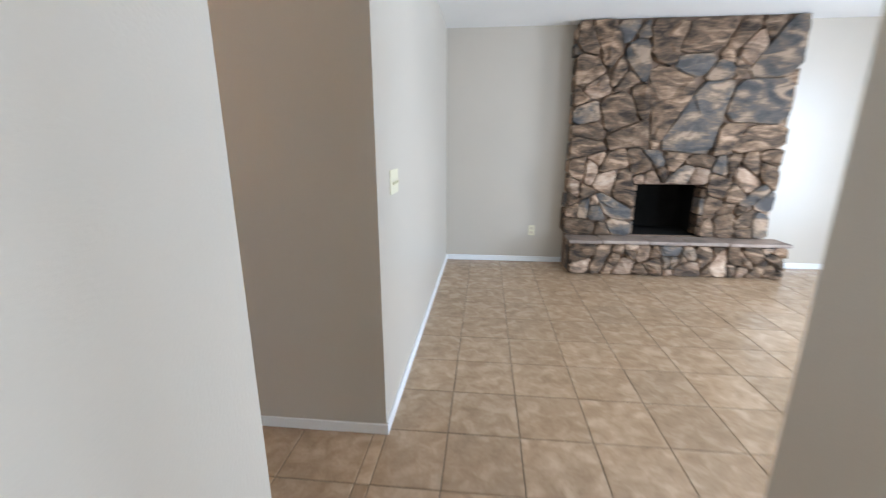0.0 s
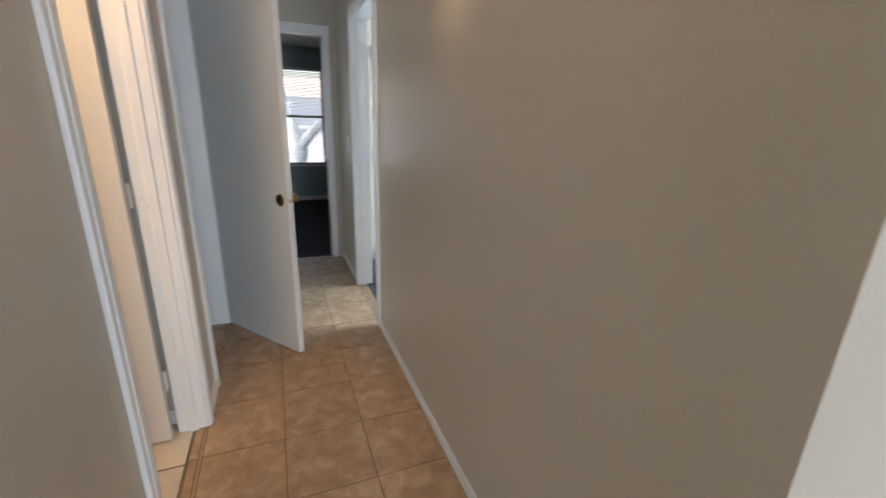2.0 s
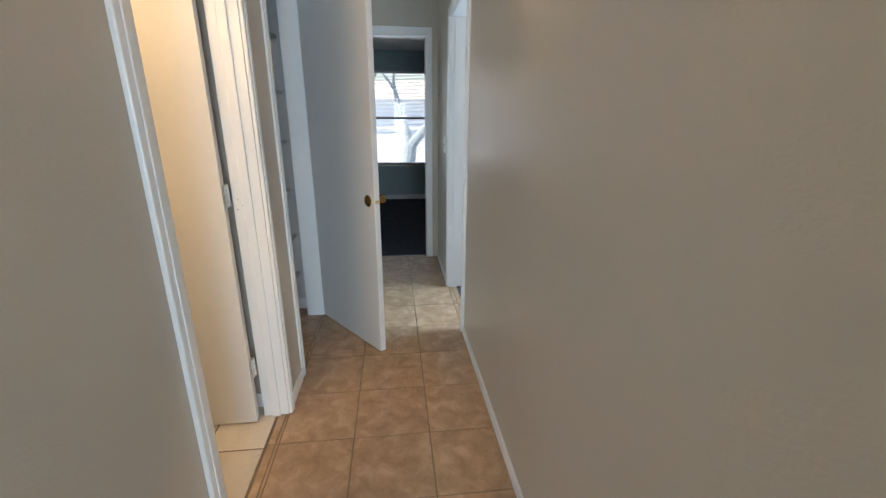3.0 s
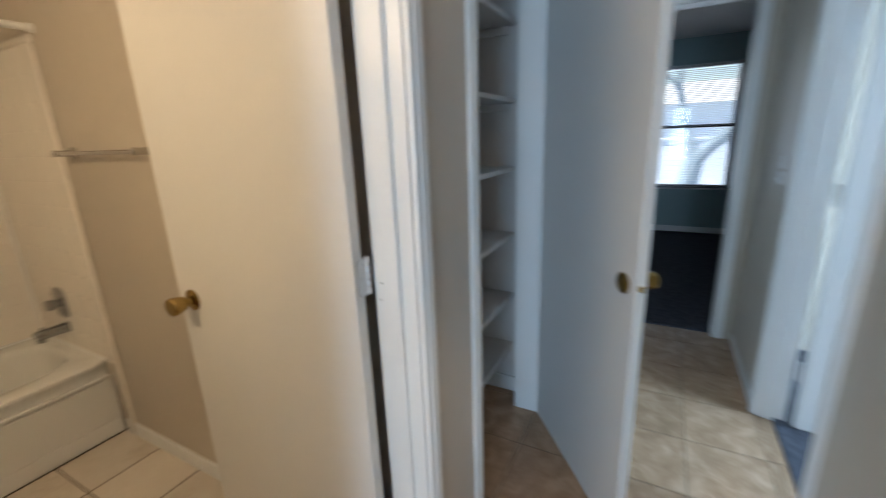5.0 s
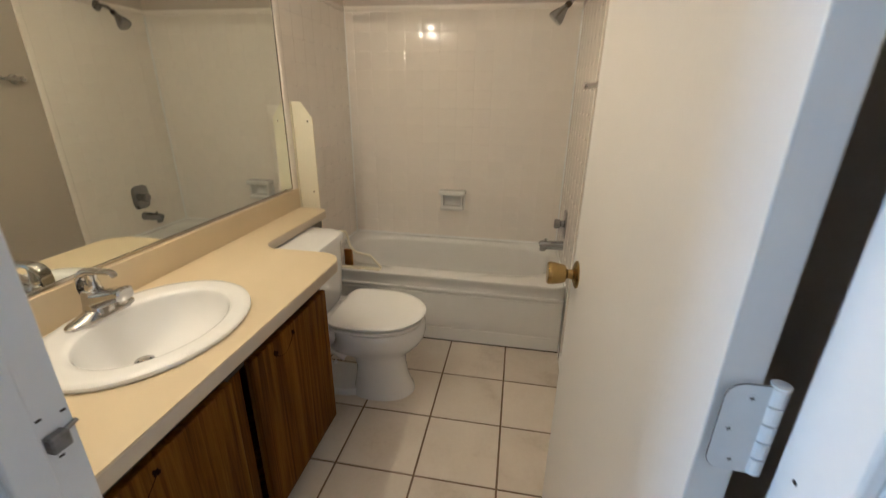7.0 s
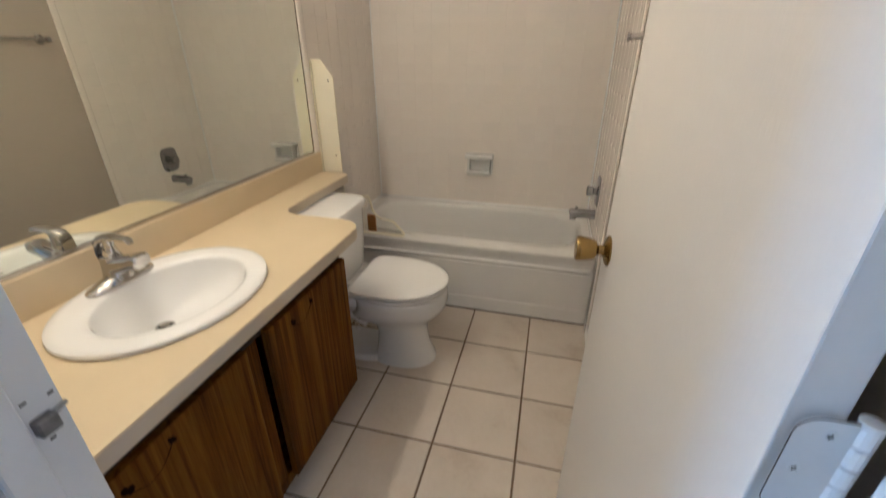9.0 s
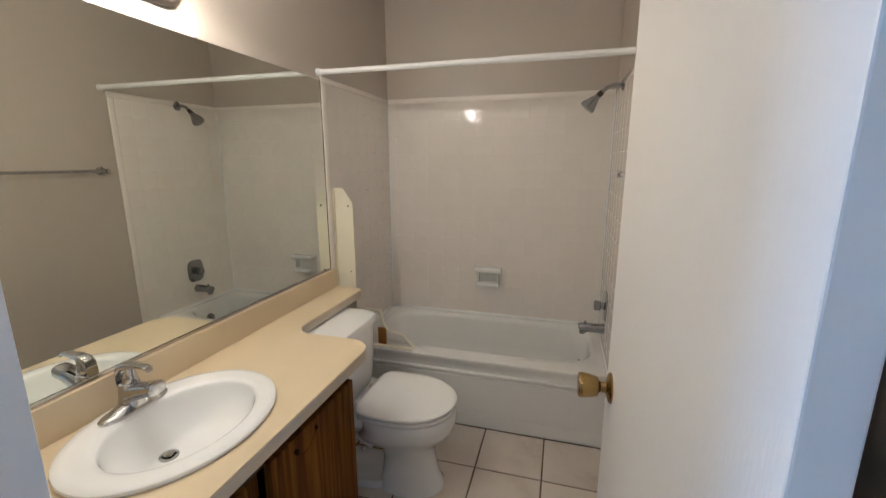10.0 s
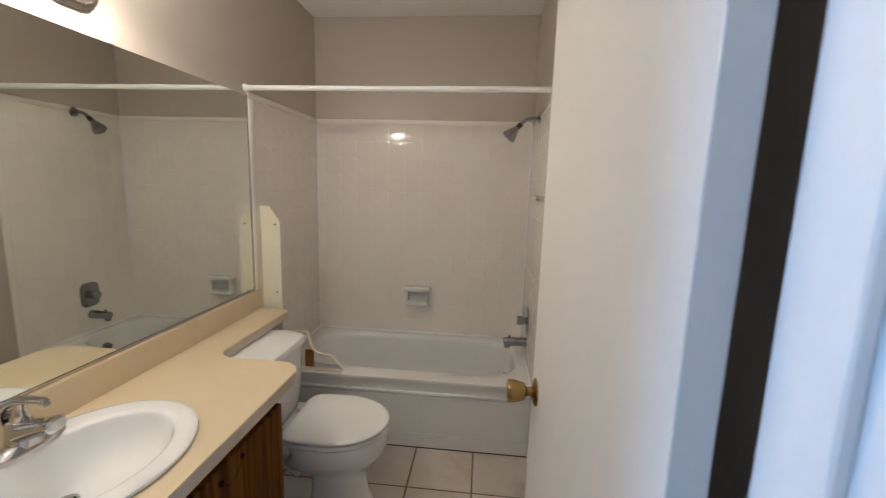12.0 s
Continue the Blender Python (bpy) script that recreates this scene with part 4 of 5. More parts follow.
guard = thing("rim_splash_guard", (-1.08, -0.955, RIM), "low cream plastic splash guard lying along the tub rim", "splash guard")
prof = [(0.0, 0.0), (0.345, 0.0), (0.352, 0.012), (0.290, 0.080), (0.232, 0.088)]
prof += [(0.232 - 0.065 * math.sin(a), 0.088 + 0.085 * (1 - math.cos(a))) for a in (k * math.pi / 12 for k in range(1, 7))] + [(0.155, 0.21), (0.0, 0.21)]
bmg = extrude_outline(prof, 0, 0.004)
bmesh.ops.transform(bmg, matrix=Matrix.Translation((BE - 0.055, -0.962, RIM + 0.004)) @ Matrix(((-1, 0, 0, 0), (0, 0, 1, 0), (0, 1, 0, 0), (0, 0, 0, 1))), verts=bmg.verts)
part("sheet", bmg, M_CLEAR, guard, "clear plastic sheet")
rim_pts = [(BE - 0.055 - u, -0.960, RIM + 0.004 + v) for u, v in prof[1:]]
part("edge_bead", tube(rim_pts, 0.0065, 8), M_CREAM, guard, "", True)
part("foot_strip", box(BE - 0.405, BE - 0.02, -0.972, -0.940, RIM + 0.001, RIM + 0.010, 0.003, 2), M_CREAM, guard)
part("amber_block", box(BE - 0.235, BE - 0.185, -0.985, -0.976, RIM + 0.002, RIM + 0.105, 0.006, 2), M_ORANGE, guard, "amber brown block")

# ---- tub fittings ----
rod = thing("shower_rod", (-1.545, -0.805, 1.838), "white shower curtain rod across the tub alcove", "shower rod")
part("bar", tube([(BW + 0.001, -0.805, 1.838), (-1.70, -0.805, 1.838)], 0.0135, 16), M_TRIM, rod, "", True)
part("inner_bar", tube([(-1.705, -0.805, 1.838), (BE - 0.001, -0.805, 1.838)], 0.0118, 16), M_TRIM, rod, "", True)
for fx, s in ((BW, 1), (BE, -1)):
    part("end_flange", lathe([(0, 0.0175), (0.014, 0.0170), (0.018, 0.0145), (0.018, 0)], (fx + s * 0.0012, -0.805, 1.838), (s, 0, 0)), M_TRIM, rod, "", True)

TW = BW + 0.0085
shower = thing("wall_shower", (TW, -1.29, 1.79), "chrome shower head on a bent arm from the tiled wall", "shower head")
part("escutcheon", lathe([(0, 0.030), (0.004, 0.029), (0.012, 0.014), (0.012, 0)], (TW, -1.29, 1.795), (1, 0, 0)), M_FITTING, shower, "", True)
part("arm", tube([(TW, -1.29, 1.795), (TW + 0.04, -1.29, 1.795), (TW + 0.075, -1.29, 1.785), (TW + 0.105, -1.29, 1.758)], 0.0095, 12), M_FITTING, shower, "", True)
part("collar", lathe([(0, 0.014), (0.024, 0.015), (0.026, 0.012)], (TW + 0.100, -1.29, 1.763), (0.72, 0, -0.69)), M_DARK, shower, "black swivel collar", True)
part("spray_head", lathe([(0, 0.012), (0.015, 0.017), (0.045, 0.030), (0.065, 0.038), (0.078, 0.039), (0.082, 0.034), (0.080, 0.0)], (TW + 0.117, -1.29, 1.747), (0.66, 0, -0.75)), M_FITTING, shower, "", True)

valve = thing("shower_valve", (TW, -1.27, 0.645), "chrome tub valve with a square plate and knob", "faucet")
def plate_ring(dx, ry, rz, n=40):
    return [(TW + dx, -1.27 + ry * math.copysign(abs(math.cos(a)) ** 0.55, math.cos(a)), 0.645 + rz * math.copysign(abs(math.sin(a)) ** 0.55, math.sin(a))) for a in (2 * math.pi * k / n for k in range(n))]


part("plate", loft([plate_ring(0.0, 0.066, 0.080), plate_ring(0.004, 0.066, 0.080), plate_ring(0.009, 0.058, 0.072), plate_ring(0.011, 0.030, 0.035)]), M_FITTING, valve, "", True)
part("knob", lathe([(0, 0.020), (0.02, 0.018), (0.024, 0.026), (0.05, 0.028), (0.056, 0.022), (0.057, 0)], (TW + 0.006, -1.27, 0.645), (1, 0, 0)), M_FITTING, valve, "", True)
spout = thing("tub_spout", (TW, -1.27, 0.51), "chrome tub spout with a diverter pull", "faucet")
part("spout_body", tube([(TW, -1.27, 0.512), (TW + 0.012, -1.27, 0.512), (TW + 0.06, -1.27, 0.512), (TW + 0.118, -1.27, 0.511), (TW + 0.131, -1.27, 0.509), (TW + 0.134, -1.27, 0.508)], [0.029, 0.027, 0.026, 0.026, 0.023, 0.016], 18), M_FITTING, spout, "", True)
part("outlet", lathe([(0.0, 0.019), (0.020, 0.018), (0.022, 0.014), (0.018, 0.0)], (TW + 0.112, -1.27, 0.496), (0, 0, -1)), M_FITTING, spout, "", True)
part("diverter", lathe([(0, 0.004), (0.012, 0.004), (0.013, 0.008), (0.02, 0.007), (0.021, 0)], (TW + 0.100, -1.27, 0.529), (0, 0, 1)), M_FITTING, spout, "", True)

soap = thing("soap_dish", (-1.535, BS + 0.009, 0.60), "white ceramic soap dish with a grab bar set in the tile", "soap dish")
SYF = BS + 0.0087
part("plate", box(-1.618, -1.452, SYF, SYF + 0.010, 0.600, 0.736, 0.004, 2), M_TUB, soap)
part("top_bar", box(-1.624, -1.446, SYF + 0.008, SYF + 0.085, 0.708, 0.740, 0.013, 3), M_TUB, soap)
part("tray", box(-1.612, -1.458, SYF + 0.008, SYF + 0.080, 0.606, 0.636, 0.014, 3), M_TUB, soap)
for sx in (-1.606, -1.476):
    part("cheek", box(sx, sx + 0.012, SYF + 0.008, SYF + 0.064, 0.626, 0.712, 0.004, 2), M_TUB, soap)

rail = thing("towel_bar", (BW, -0.45, 1.373), "chrome towel bar on the bathroom wall behind the door", "towel bar")
for py in (-0.735, -0.165):
    part("bracket", lathe([(0, 0.024), (0.006, 0.024), (0.012, 0.014), (0.045, 0.011), (0.062, 0.014), (0.070, 0.012), (0.071, 0)], (BW + 0.0005, py, 1.373), (1, 0, 0)), M_CHROME, rail, "", True)
part("rail", tube([(BW + 0.058, -0.735, 1.373), (BW + 0.058, -0.165, 1.373)], 0.008, 12), M_CHROME, rail, "", True)

# ---- switches and outlet ----
def switch_plate(name, at, axis, w, h, n, label, mat):
    """Cover plate on a wall, with n toggles in a row; axis: normal of the wall."""
    ob = thing(name, at, label, "light switch")
    nx, ny = axis
    tx, ty = -ny, nx
    def b(u0, u1, v0, v1, d0, d1, bev):
        xs = sorted((at[0] + tx * u0 + nx * d0, at[0] + tx * u1 + nx * d1))
        ys = sorted((at[1] + ty * u0 + ny * d0, at[1] + ty * u1 + ny * d1))
        return box(xs[0], xs[1], ys[0], ys[1], at[2] + v0, at[2] + v1, bev, 2)
    part("cover", b(-w / 2, w / 2, -h / 2, h / 2, 0.0005, 0.006, 0.002), mat, ob)
    for k in range(n):
        u = (k - (n - 1) / 2) * 0.046
        part("toggle", b(u - 0.004, u + 0.004, -0.012, 0.003, 0.006, 0.016, 0.001), mat, ob)
        part("slot", b(u - 0.006, u + 0.006, -0.013, 0.013, 0.0055, 0.0063, 0.0), M_NOSE, ob)
    return ob


switch_plate("switch_plate", (WX, 2.185, 1.172), (1, 0), 0.163, 0.115, 3, "ivory triple light switch plate on the living room wall", M_ALMOND)
for sz3 in (1.205, 1.13):
    switch_plate("hall_switch_plate", (-3.96, HN, sz3), (0, -1), 0.075, 0.060, 1, "small white switch plate near the end of the hall", M_TRIM)
outlet = thing("wall_outlet", (0.43, LN, 0.37), "ivory duplex outlet low on the living room wall", "outlet")
part("cover", box(0.395, 0.465, LN - 0.006, LN - 0.0005, 0.313, 0.428, 0.002, 2), M_ALMOND, outlet)
for oz in (0.345, 0.395):
    part("socket", box(0.413, 0.447, LN - 0.008, LN - 0.006, oz - 0.014, oz + 0.014, 0.001, 1), M_NOSE, outlet)

# ---- windows ----
def window_unit(name, plane, a0, a1, z0, z1, along_x, label, meet=None):
    """Frame, pane and rail in a wall opening; plane: where the pane stands."""
    ob = thing(name, (plane, (a0 + a1) / 2, z0) if not along_x else ((a0 + a1) / 2, plane, z0), label, "window", "", "structure")
    def b(u0, u1, v0, v1, d, bev=0.004):
        return box(u0, u1, plane - d, plane + d, v0, v1, bev, 1) if along_x else box(plane - d, plane + d, u0, u1, v0, v1, bev, 1)
    fr = part("window_frame", b(a0, a0 + 0.04, z0, z1, 0.025), M_FRAME, ob)
    part("frame_side", b(a1 - 0.04, a1, z0, z1, 0.025), M_FRAME, fr)
    part("frame_head", b(a0 + 0.041, a1 - 0.041, z1 - 0.04, z1, 0.025), M_FRAME, fr)
    part("frame_foot", b(a0 + 0.041, a1 - 0.041, z0, z0 + 0.04, 0.025), M_FRAME, fr)
    if meet:
        part("meeting_rail", b(a0 + 0.041, a1 - 0.041, meet - 0.02, meet + 0.02, 0.024), M_FRAME, fr)
    pane = part("pane", b(a0 + 0.041, a1 - 0.041, z0 + 0.041, z1 - 0.041, 0.002, 0), M_PANE, ob)
    pane.visible_shadow = False
    return ob


# widened to the left, out of view, to brighten the bedroom
window_unit("window_bedroom", -7.90, -0.30, 2.12, 0.60, 2.14, False, "bedroom window with dark frame and open blinds", 1.39)
structure("window_sill", box(-7.87, -7.80, -0.32, 2.14, 0.585, 0.602, 0.004, 2), M_TRIM, "white painted window sill", "window sill")
window_unit("window_living", LE + 0.08, 1.5, 3.3, 0.12, 2.15, False, "large living room window")
window_unit("window_dining", LE + 0.08, -1.7, -0.3, 0.12, 2.15, False, "large dining area window")
window_unit("window_second_bedroom", 4.92, -3.8, -2.4, 0.75, 1.95, True, "second bedroom window", 1.35)

blind = thing("window_blind", (-7.855, 0.91, 2.13), "white horizontal mini blind with open slats", "window blind")
part("headrail", box(-7.872, -7.838, -0.285, 2.105, 2.10, 2.135, 0.003, 1), M_SLAT, blind)
part("bottom_rail", box(-7.866, -7.844, -0.285, 2.105, 0.612, 0.624, 0.003, 1), M_SLAT, blind)
slat_me = bpy.data.meshes.new("slat")
slat_me.from_pydata([(-0.012, -1.195, -0.0035), (0.0, -1.195, 0.0008), (0.012, -1.195, 0.0012), (-0.012, 1.195, -0.0035), (0.0, 1.195, 0.0008), (0.012, 1.195, 0.0012),
                     (-0.012, -1.195, -0.0042), (0.0, -1.195, 0.0), (0.012, -1.195, 0.0004), (-0.012, 1.195, -0.0042), (0.0, 1.195, 0.0), (0.012, 1.195, 0.0004)], [],
                    [(0, 1, 4, 3), (1, 2, 5, 4), (6, 9, 10, 7), (7, 10, 11, 8), (0, 3, 9, 6), (2, 8, 11, 5)])
slat_me.materials.append(M_SLAT)
for k in range(67):
    so = new("slat", slat_me)
    so.parent = blind
    so.location = (0, 0, 0.634 + 0.0218 * k - 2.13)
    so.rotation_euler = (0, radians(-4), 0)
for cy in (0.0, 0.63, 1.26, 1.89):
    part("ladder_cord", tube([(-7.843, cy, 0.62), (-7.843, cy, 2.10)], 0.0012, 6), M_SLAT, blind)

# ---- outdoors ----
structure("ground", box(-400, 400, -400, 400, -0.5, -0.13), M_GROUND, "dry pale ground outside the windows", "ground")
fence = thing("garden_wall", (-14.0, 0, -0.13), "stucco garden wall outside the bedroom window, blued for daylight", "wall")
part("wall_body", box(-14.15, -14.0, -14, 16, -0.13, 1.05), M_STUCCO, fence)
part("wall_cap", box(-14.2, -13.95, -14, 16, 1.051, 1.13, 0.02, 2), M_STUCCO, fence)
house = thing("neighbour_house", (-26, 2, -0.13), "neighbouring stucco house, walls and roof paled for daylight", "house")
part("house_wall", box(-32, -25, -9, 7, -0.13, 2.5), M_STUCCO, house)
bmr = bmesh.new()
rv = [bmr.verts.new(p) for p in ((-32.6, -9.6, 2.45), (-24.4, -9.6, 2.45), (-24.4, 7.6, 2.45), (-32.6, 7.6, 2.45), (-28.5, -9.6, 3.7), (-28.5, 7.6, 3.7))]
for f in ((0, 1, 4), (2, 3, 5), (1, 2, 5, 4), (3, 0, 4, 5), (0, 3, 2, 1)):
    bmr.faces.new([rv[i] for i in f])
part("roof", bmr, M_ROOF, house)


def tree(at, seed):
    """Forked trunk with limbs and a crown of small leaves."""
    rnd = random.Random(seed)
    ob = thing("garden_tree", at, "slender forked garden tree with thin leaves, bark blued for daylight", "tree")
    bm = bmesh.new()
    leaves = bmesh.new()
    tips = []

    def limb(p, d, length, r, depth):
        pts, rad = [p], [r]
        q = Vector(p)
        for i in range(4):
            d = (d + Vector((rnd.uniform(-.2, .2), rnd.uniform(-.2, .2), rnd.uniform(-.05, .12)))).normalized()
            q = q + d * length / 4
            pts.append(q.copy())
            rad.append(r * (1 - 0.13 * (i + 1)))
        tube(pts, rad, 8, bm)
        if depth == 0:
            tips.extend(pts[2:])
            return
        for j in range(3 if depth < 3 else 2):
            side = Vector((rnd.uniform(-.5, .5), rnd.uniform(-.9, .9), rnd.uniform(0.15, .6)))
            limb(q, (d * 0.7 + side).normalized(), length * 0.68, rad[-1] * 0.72, depth - 1)

    base = Vector(at)
    fork = base + Vector((0, 0.11, 0.90))
    tube([base, base + Vector((0, 0.02, 0.25)), base + Vector((0, 0.06, 0.6)), fork], [0.24, 0.20, 0.175, 0.165], 12, bm)
    limb(fork, Vector((-0.1, -0.04, 1)).normalized(), 1.3, 0.11, 3)
    limb(fork, Vector((0.1, 0.60, 1)).normalized(), 1.4, 0.12, 3)
    for tip in tips:
        for k in range(26):
            c = tip + Vector((rnd.gauss(0, .26), rnd.gauss(0, .26), rnd.gauss(0, .24)))
            u = Vector((rnd.uniform(-1, 1), rnd.uniform(-1, 1), rnd.uniform(-1, 1))).normalized()
            v = u.orthogonal().normalized()
            leaves.faces.new([leaves.verts.new(c + a) for a in (u * 0.10, v * 0.035, -u * 0.10, -v * 0.035)])
    part("trunk", bm, M_BARK, ob, "bark coloured pale blue for daylight glare")
    part("crown", leaves, M_LEAF, ob, "loose green leaves")


tree((-10.2, 1.72, -0.14), 4)

# ---- fireplace ----
FX0, FX1, FY, FTOP = 0.755, 2.825, 4.735, H + 0.048
HZ, HY = 0.372, 4.52
BX0, BX1, BZ0, BZ1 = 1.44, 2.145, 0.405, 0.925
fireplace = thing("stone_fireplace", ((FX0 + FX1) / 2, LN, 0), "floor-to-ceiling rustic flagstone fireplace with a raised hearth", "fireplace")
bmf = bmesh.new()
for b in ((FX0 + 0.03, BX0, FY + 0.02, LN - 0.001, 0, FTOP), (BX1, FX1 - 0.03, FY + 0.02, LN - 0.001, 0, FTOP), (BX0, BX1, FY + 0.02, LN - 0.001, BZ1, FTOP), (BX0, BX1, FY + 0.02, LN - 0.001, 0, BZ0 - 0.02)):
    box(*b, bm=bmf)
part("mortar_core", bmf, M_MORTAR, fireplace, "dark brown mortar")
bmb = bmesh.new()
for b in ((BX0 - 0.02, BX0, FY + 0.03, LN + 0.35, BZ0 - 0.03, BZ1), (BX1, BX1 + 0.02, FY + 0.03, LN + 0.35, BZ0 - 0.03, BZ1), (BX0, BX1, LN + 0.33, LN + 0.35, BZ0 - 0.03, BZ1), (BX0, BX1, FY + 0.03, LN + 0.33, BZ0 - 0.03, BZ0 - 0.019), (BX0, BX1, FY + 0.03, LN + 0.33, BZ1 - 0.0005, BZ1 + 0.02)):
    box(*b, bm=bmb)
part("firebox", bmb, M_SOOT, fireplace, "soot-blackened firebox")


def clip(poly, px, pz, nx, nz):
    """The part of a convex outline on the inner side of a line."""
    out = []
    for i in range(len(poly)):
        a, b = poly[i], poly[(i + 1) % len(poly)]
        da = (a[0] - px) * nx + (a[1] - pz) * nz
        db = (b[0] - px) * nx + (b[1] - pz) * nz
        if da <= 0:
            out.append(a)
        if da * db < 0:
            f = da / (da - db)
            out.append((a[0] + (b[0] - a[0]) * f, a[1] + (b[1] - a[1]) * f))
    return out


def stone_bm(poly, front, depth, rnd, gap):
    """A rough domed stone from a plan outline in x and z, facing -y."""
    cut = []
    for i in range(len(poly)):
        a, b = poly[i], poly[(i + 1) % len(poly)]
        f = rnd.uniform(0.10, 0.25)
        cut += [(a[0] + (b[0] - a[0]) * f, a[1] + (b[1] - a[1]) * f), (b[0] + (a[0] - b[0]) * f, b[1] + (a[1] - b[1]) * f)]
    poly = cut
    cx = sum(p[0] for p in poly) / len(poly)
    cz = sum(p[1] for p in poly) / len(poly)
    pts = []
    for i in range(len(poly)):
        a, b = poly[i], poly[(i + 1) % len(poly)]
        ln_ = math.hypot(b[0] - a[0], b[1] - a[1])
        for k in range(max(1, int(ln_ / 0.07))):
            f = k / max(1, int(ln_ / 0.07))
            pts.append((a[0] + (b[0] - a[0]) * f, a[1] + (b[1] - a[1]) * f))
    tilt = (rnd.uniform(-0.10, 0.10), rnd.uniform(-0.10, 0.10))
    out = rnd.uniform(0.0, 0.022)
    size = math.sqrt(max(1e-4, sum(math.hypot(p[0] - cx, p[1] - cz) for p in pts) / len(pts)))
    bm = bmesh.new()
    rings = []
    for shrink, rise, jit in ((gap * 0.6, -depth, 0.0), (gap, 0.012, 0.006), (gap + 0.005, -0.004 + 0.012, 0.006), (gap + 0.017, 0.012, 0.006)):
        ring = []
        for x, z in pts:
            d = math.hypot(x - cx, z - cz) or 1
            s = max(0.15, 1 - shrink / d)
            u, w = (x - cx) * s, (z - cz) * s
            n1 = noise.noise(Vector((x * 9, z * 9, 3.1))) * 0.014 * (jit > 0)
            ring.append((cx + u + n1, cz + w + n1 * 0.7, rise + (out + u * tilt[0] + w * tilt[1] + rnd.uniform(-jit, jit) if rise > -0.03 else 0)))
        rings.append(ring)
    rings[1] = [(x, z, h - 0.016) for x, z, h in rings[1]]
    vs = [[bm.verts.new((x, front - h, z)) for x, z, h in r] for r in rings]
    n = len(pts)
    for a, b in zip(vs, vs[1:]):
        for k in range(n):
            bm.faces.new((a[k], a[(k + 1) % n], b[(k + 1) % n], b[k]))
    facet = []
    for x, z, h in rings[-1]:
        u, w = (x - cx) * 0.62, (z - cz) * 0.62
        rise = noise.noise(Vector((x * 7 + 11, z * 7, 1.7))) * 0.013 + rnd.uniform(-0.002, 0.002)
        facet.append(bm.verts.new((cx + u + rnd.uniform(-0.006, 0.006), front - h - 0.006 - rise, cz + w + rnd.uniform(-0.006, 0.006))))
    for k in range(n):
        bm.faces.new((vs[-1][k], vs[-1][(k + 1) % n], facet[(k + 1) % n], facet[k]))
    vs.append(facet)
    top = bm.verts.new((cx, front - 0.018 - out - rnd.uniform(-0.006, 0.010), cz))
    for k in range(n):
        bm.faces.new((vs[-1][k], vs[-1][(k + 1) % n], top))
    return bm


def fracture(poly, rnd, small, large, scale_at):
    """Splits an outline into angular pieces of uneven size."""
    area = 0.5 * abs(sum(p[0] * q[1] - q[0] * p[1] for p, q in zip(poly, poly[1:] + poly[:1])))
    cx = sum(p[0] for p in poly) / len(poly)
    cz = sum(p[1] for p in poly) / len(poly)
    limit = scale_at(cz) * math.exp(rnd.uniform(math.log(small), math.log(large)))
    if area < limit:
        return [poly]
    best = None
    for _ in range(7):
        ang = rnd.choice((0, 1, 2, 3, 4, 5)) * math.pi / 6 + rnd.gauss(0, 0.22)
        nx, nz = math.cos(ang), math.sin(ang)
        span = [p[0] * nx + p[1] * nz for p in poly]
        at = min(span) + (max(span) - min(span)) * rnd.uniform(0.32, 0.68)
        p1, p2 = clip(poly, nx * at, nz * at, nx, nz), clip(poly, nx * at, nz * at, -nx, -nz)
        if len(p1) < 3 or len(p2) < 3:
            continue
        score = 0
        for q in (p1, p2):
            ar = 0.5 * abs(sum(u[0] * v[1] - v[0] * u[1] for u, v in zip(q, q[1:] + q[:1])))
            per = sum(math.hypot(u[0] - v[0], u[1] - v[1]) for u, v in zip(q, q[1:] + q[:1]))
            score += min(ar / per ** 2, 0.052)
        if best is None or score > best[0]:
            best = (score, p1, p2)
    if best is None:
        return [poly]
    return fracture(best[1], rnd, small, large, scale_at) + fracture(best[2], rnd, small, large, scale_at)


def stone_face(regions, front, seed, small, large, parent, depth, scale_at):
    rnd = random.Random(seed)
    for region in regions:
        for poly in fracture(region, rnd, small, large, scale_at):
            pick = rnd.random()
            mat = M_STONES[0] if pick < 0.64 else M_STONES[1] if pick < 0.85 else M_STONES[2]
            part("stone", stone_bm(poly, front, depth, rnd, rnd.uniform(0.001, 0.005)), mat, parent)


LO, MID, TOP = HZ + 0.004, 1.27, FTOP - 0.012
stone_face([[(FX0, LO), (BX0, LO), (BX0, BZ1), (1.30, 1.30), (FX0, 1.18)], [(BX0, BZ1), (1.78, 0.935), (BX1, BZ1), (2.20, 1.22), (1.30, 1.30)], [(BX1, LO), (FX1, LO), (FX1, 1.30), (2.20, 1.22), (BX1, BZ1)],
            [(FX0, 1.18), (1.30, 1.30), (1.55, 1.28), (1.42, TOP), (FX0, TOP)], [(1.55, 1.28), (2.20, 1.22), (FX1, 1.30), (FX1, TOP), (1.42, TOP)]],
           FY, 23, 0.020, 0.125, fireplace, 0.04, lambda z: 0.95 if z < 1.15 else 2.5)
# stones on the two returns beside the wall
for side_x, s in ((FX0, -1), (FX1, 1)):
    rnd = random.Random(21 + s)
    zz = HZ + 0.02
    while zz < FTOP - 0.08:
        hh = min(rnd.uniform(0.12, 0.28), FTOP - 0.014 - zz)
        o = rnd.uniform(-0.012, 0.026)
        xs = sorted((side_x - s * 0.10, side_x + s * o))
        part("stone", box(xs[0], xs[1], FY + 0.008 + rnd.uniform(0, 0.01), LN - 0.002, zz + 0.008, zz + hh - 0.006, 0.014, 2), M_STONES[rnd.choice((0, 0, 1, 2))], fireplace)
        zz += hh
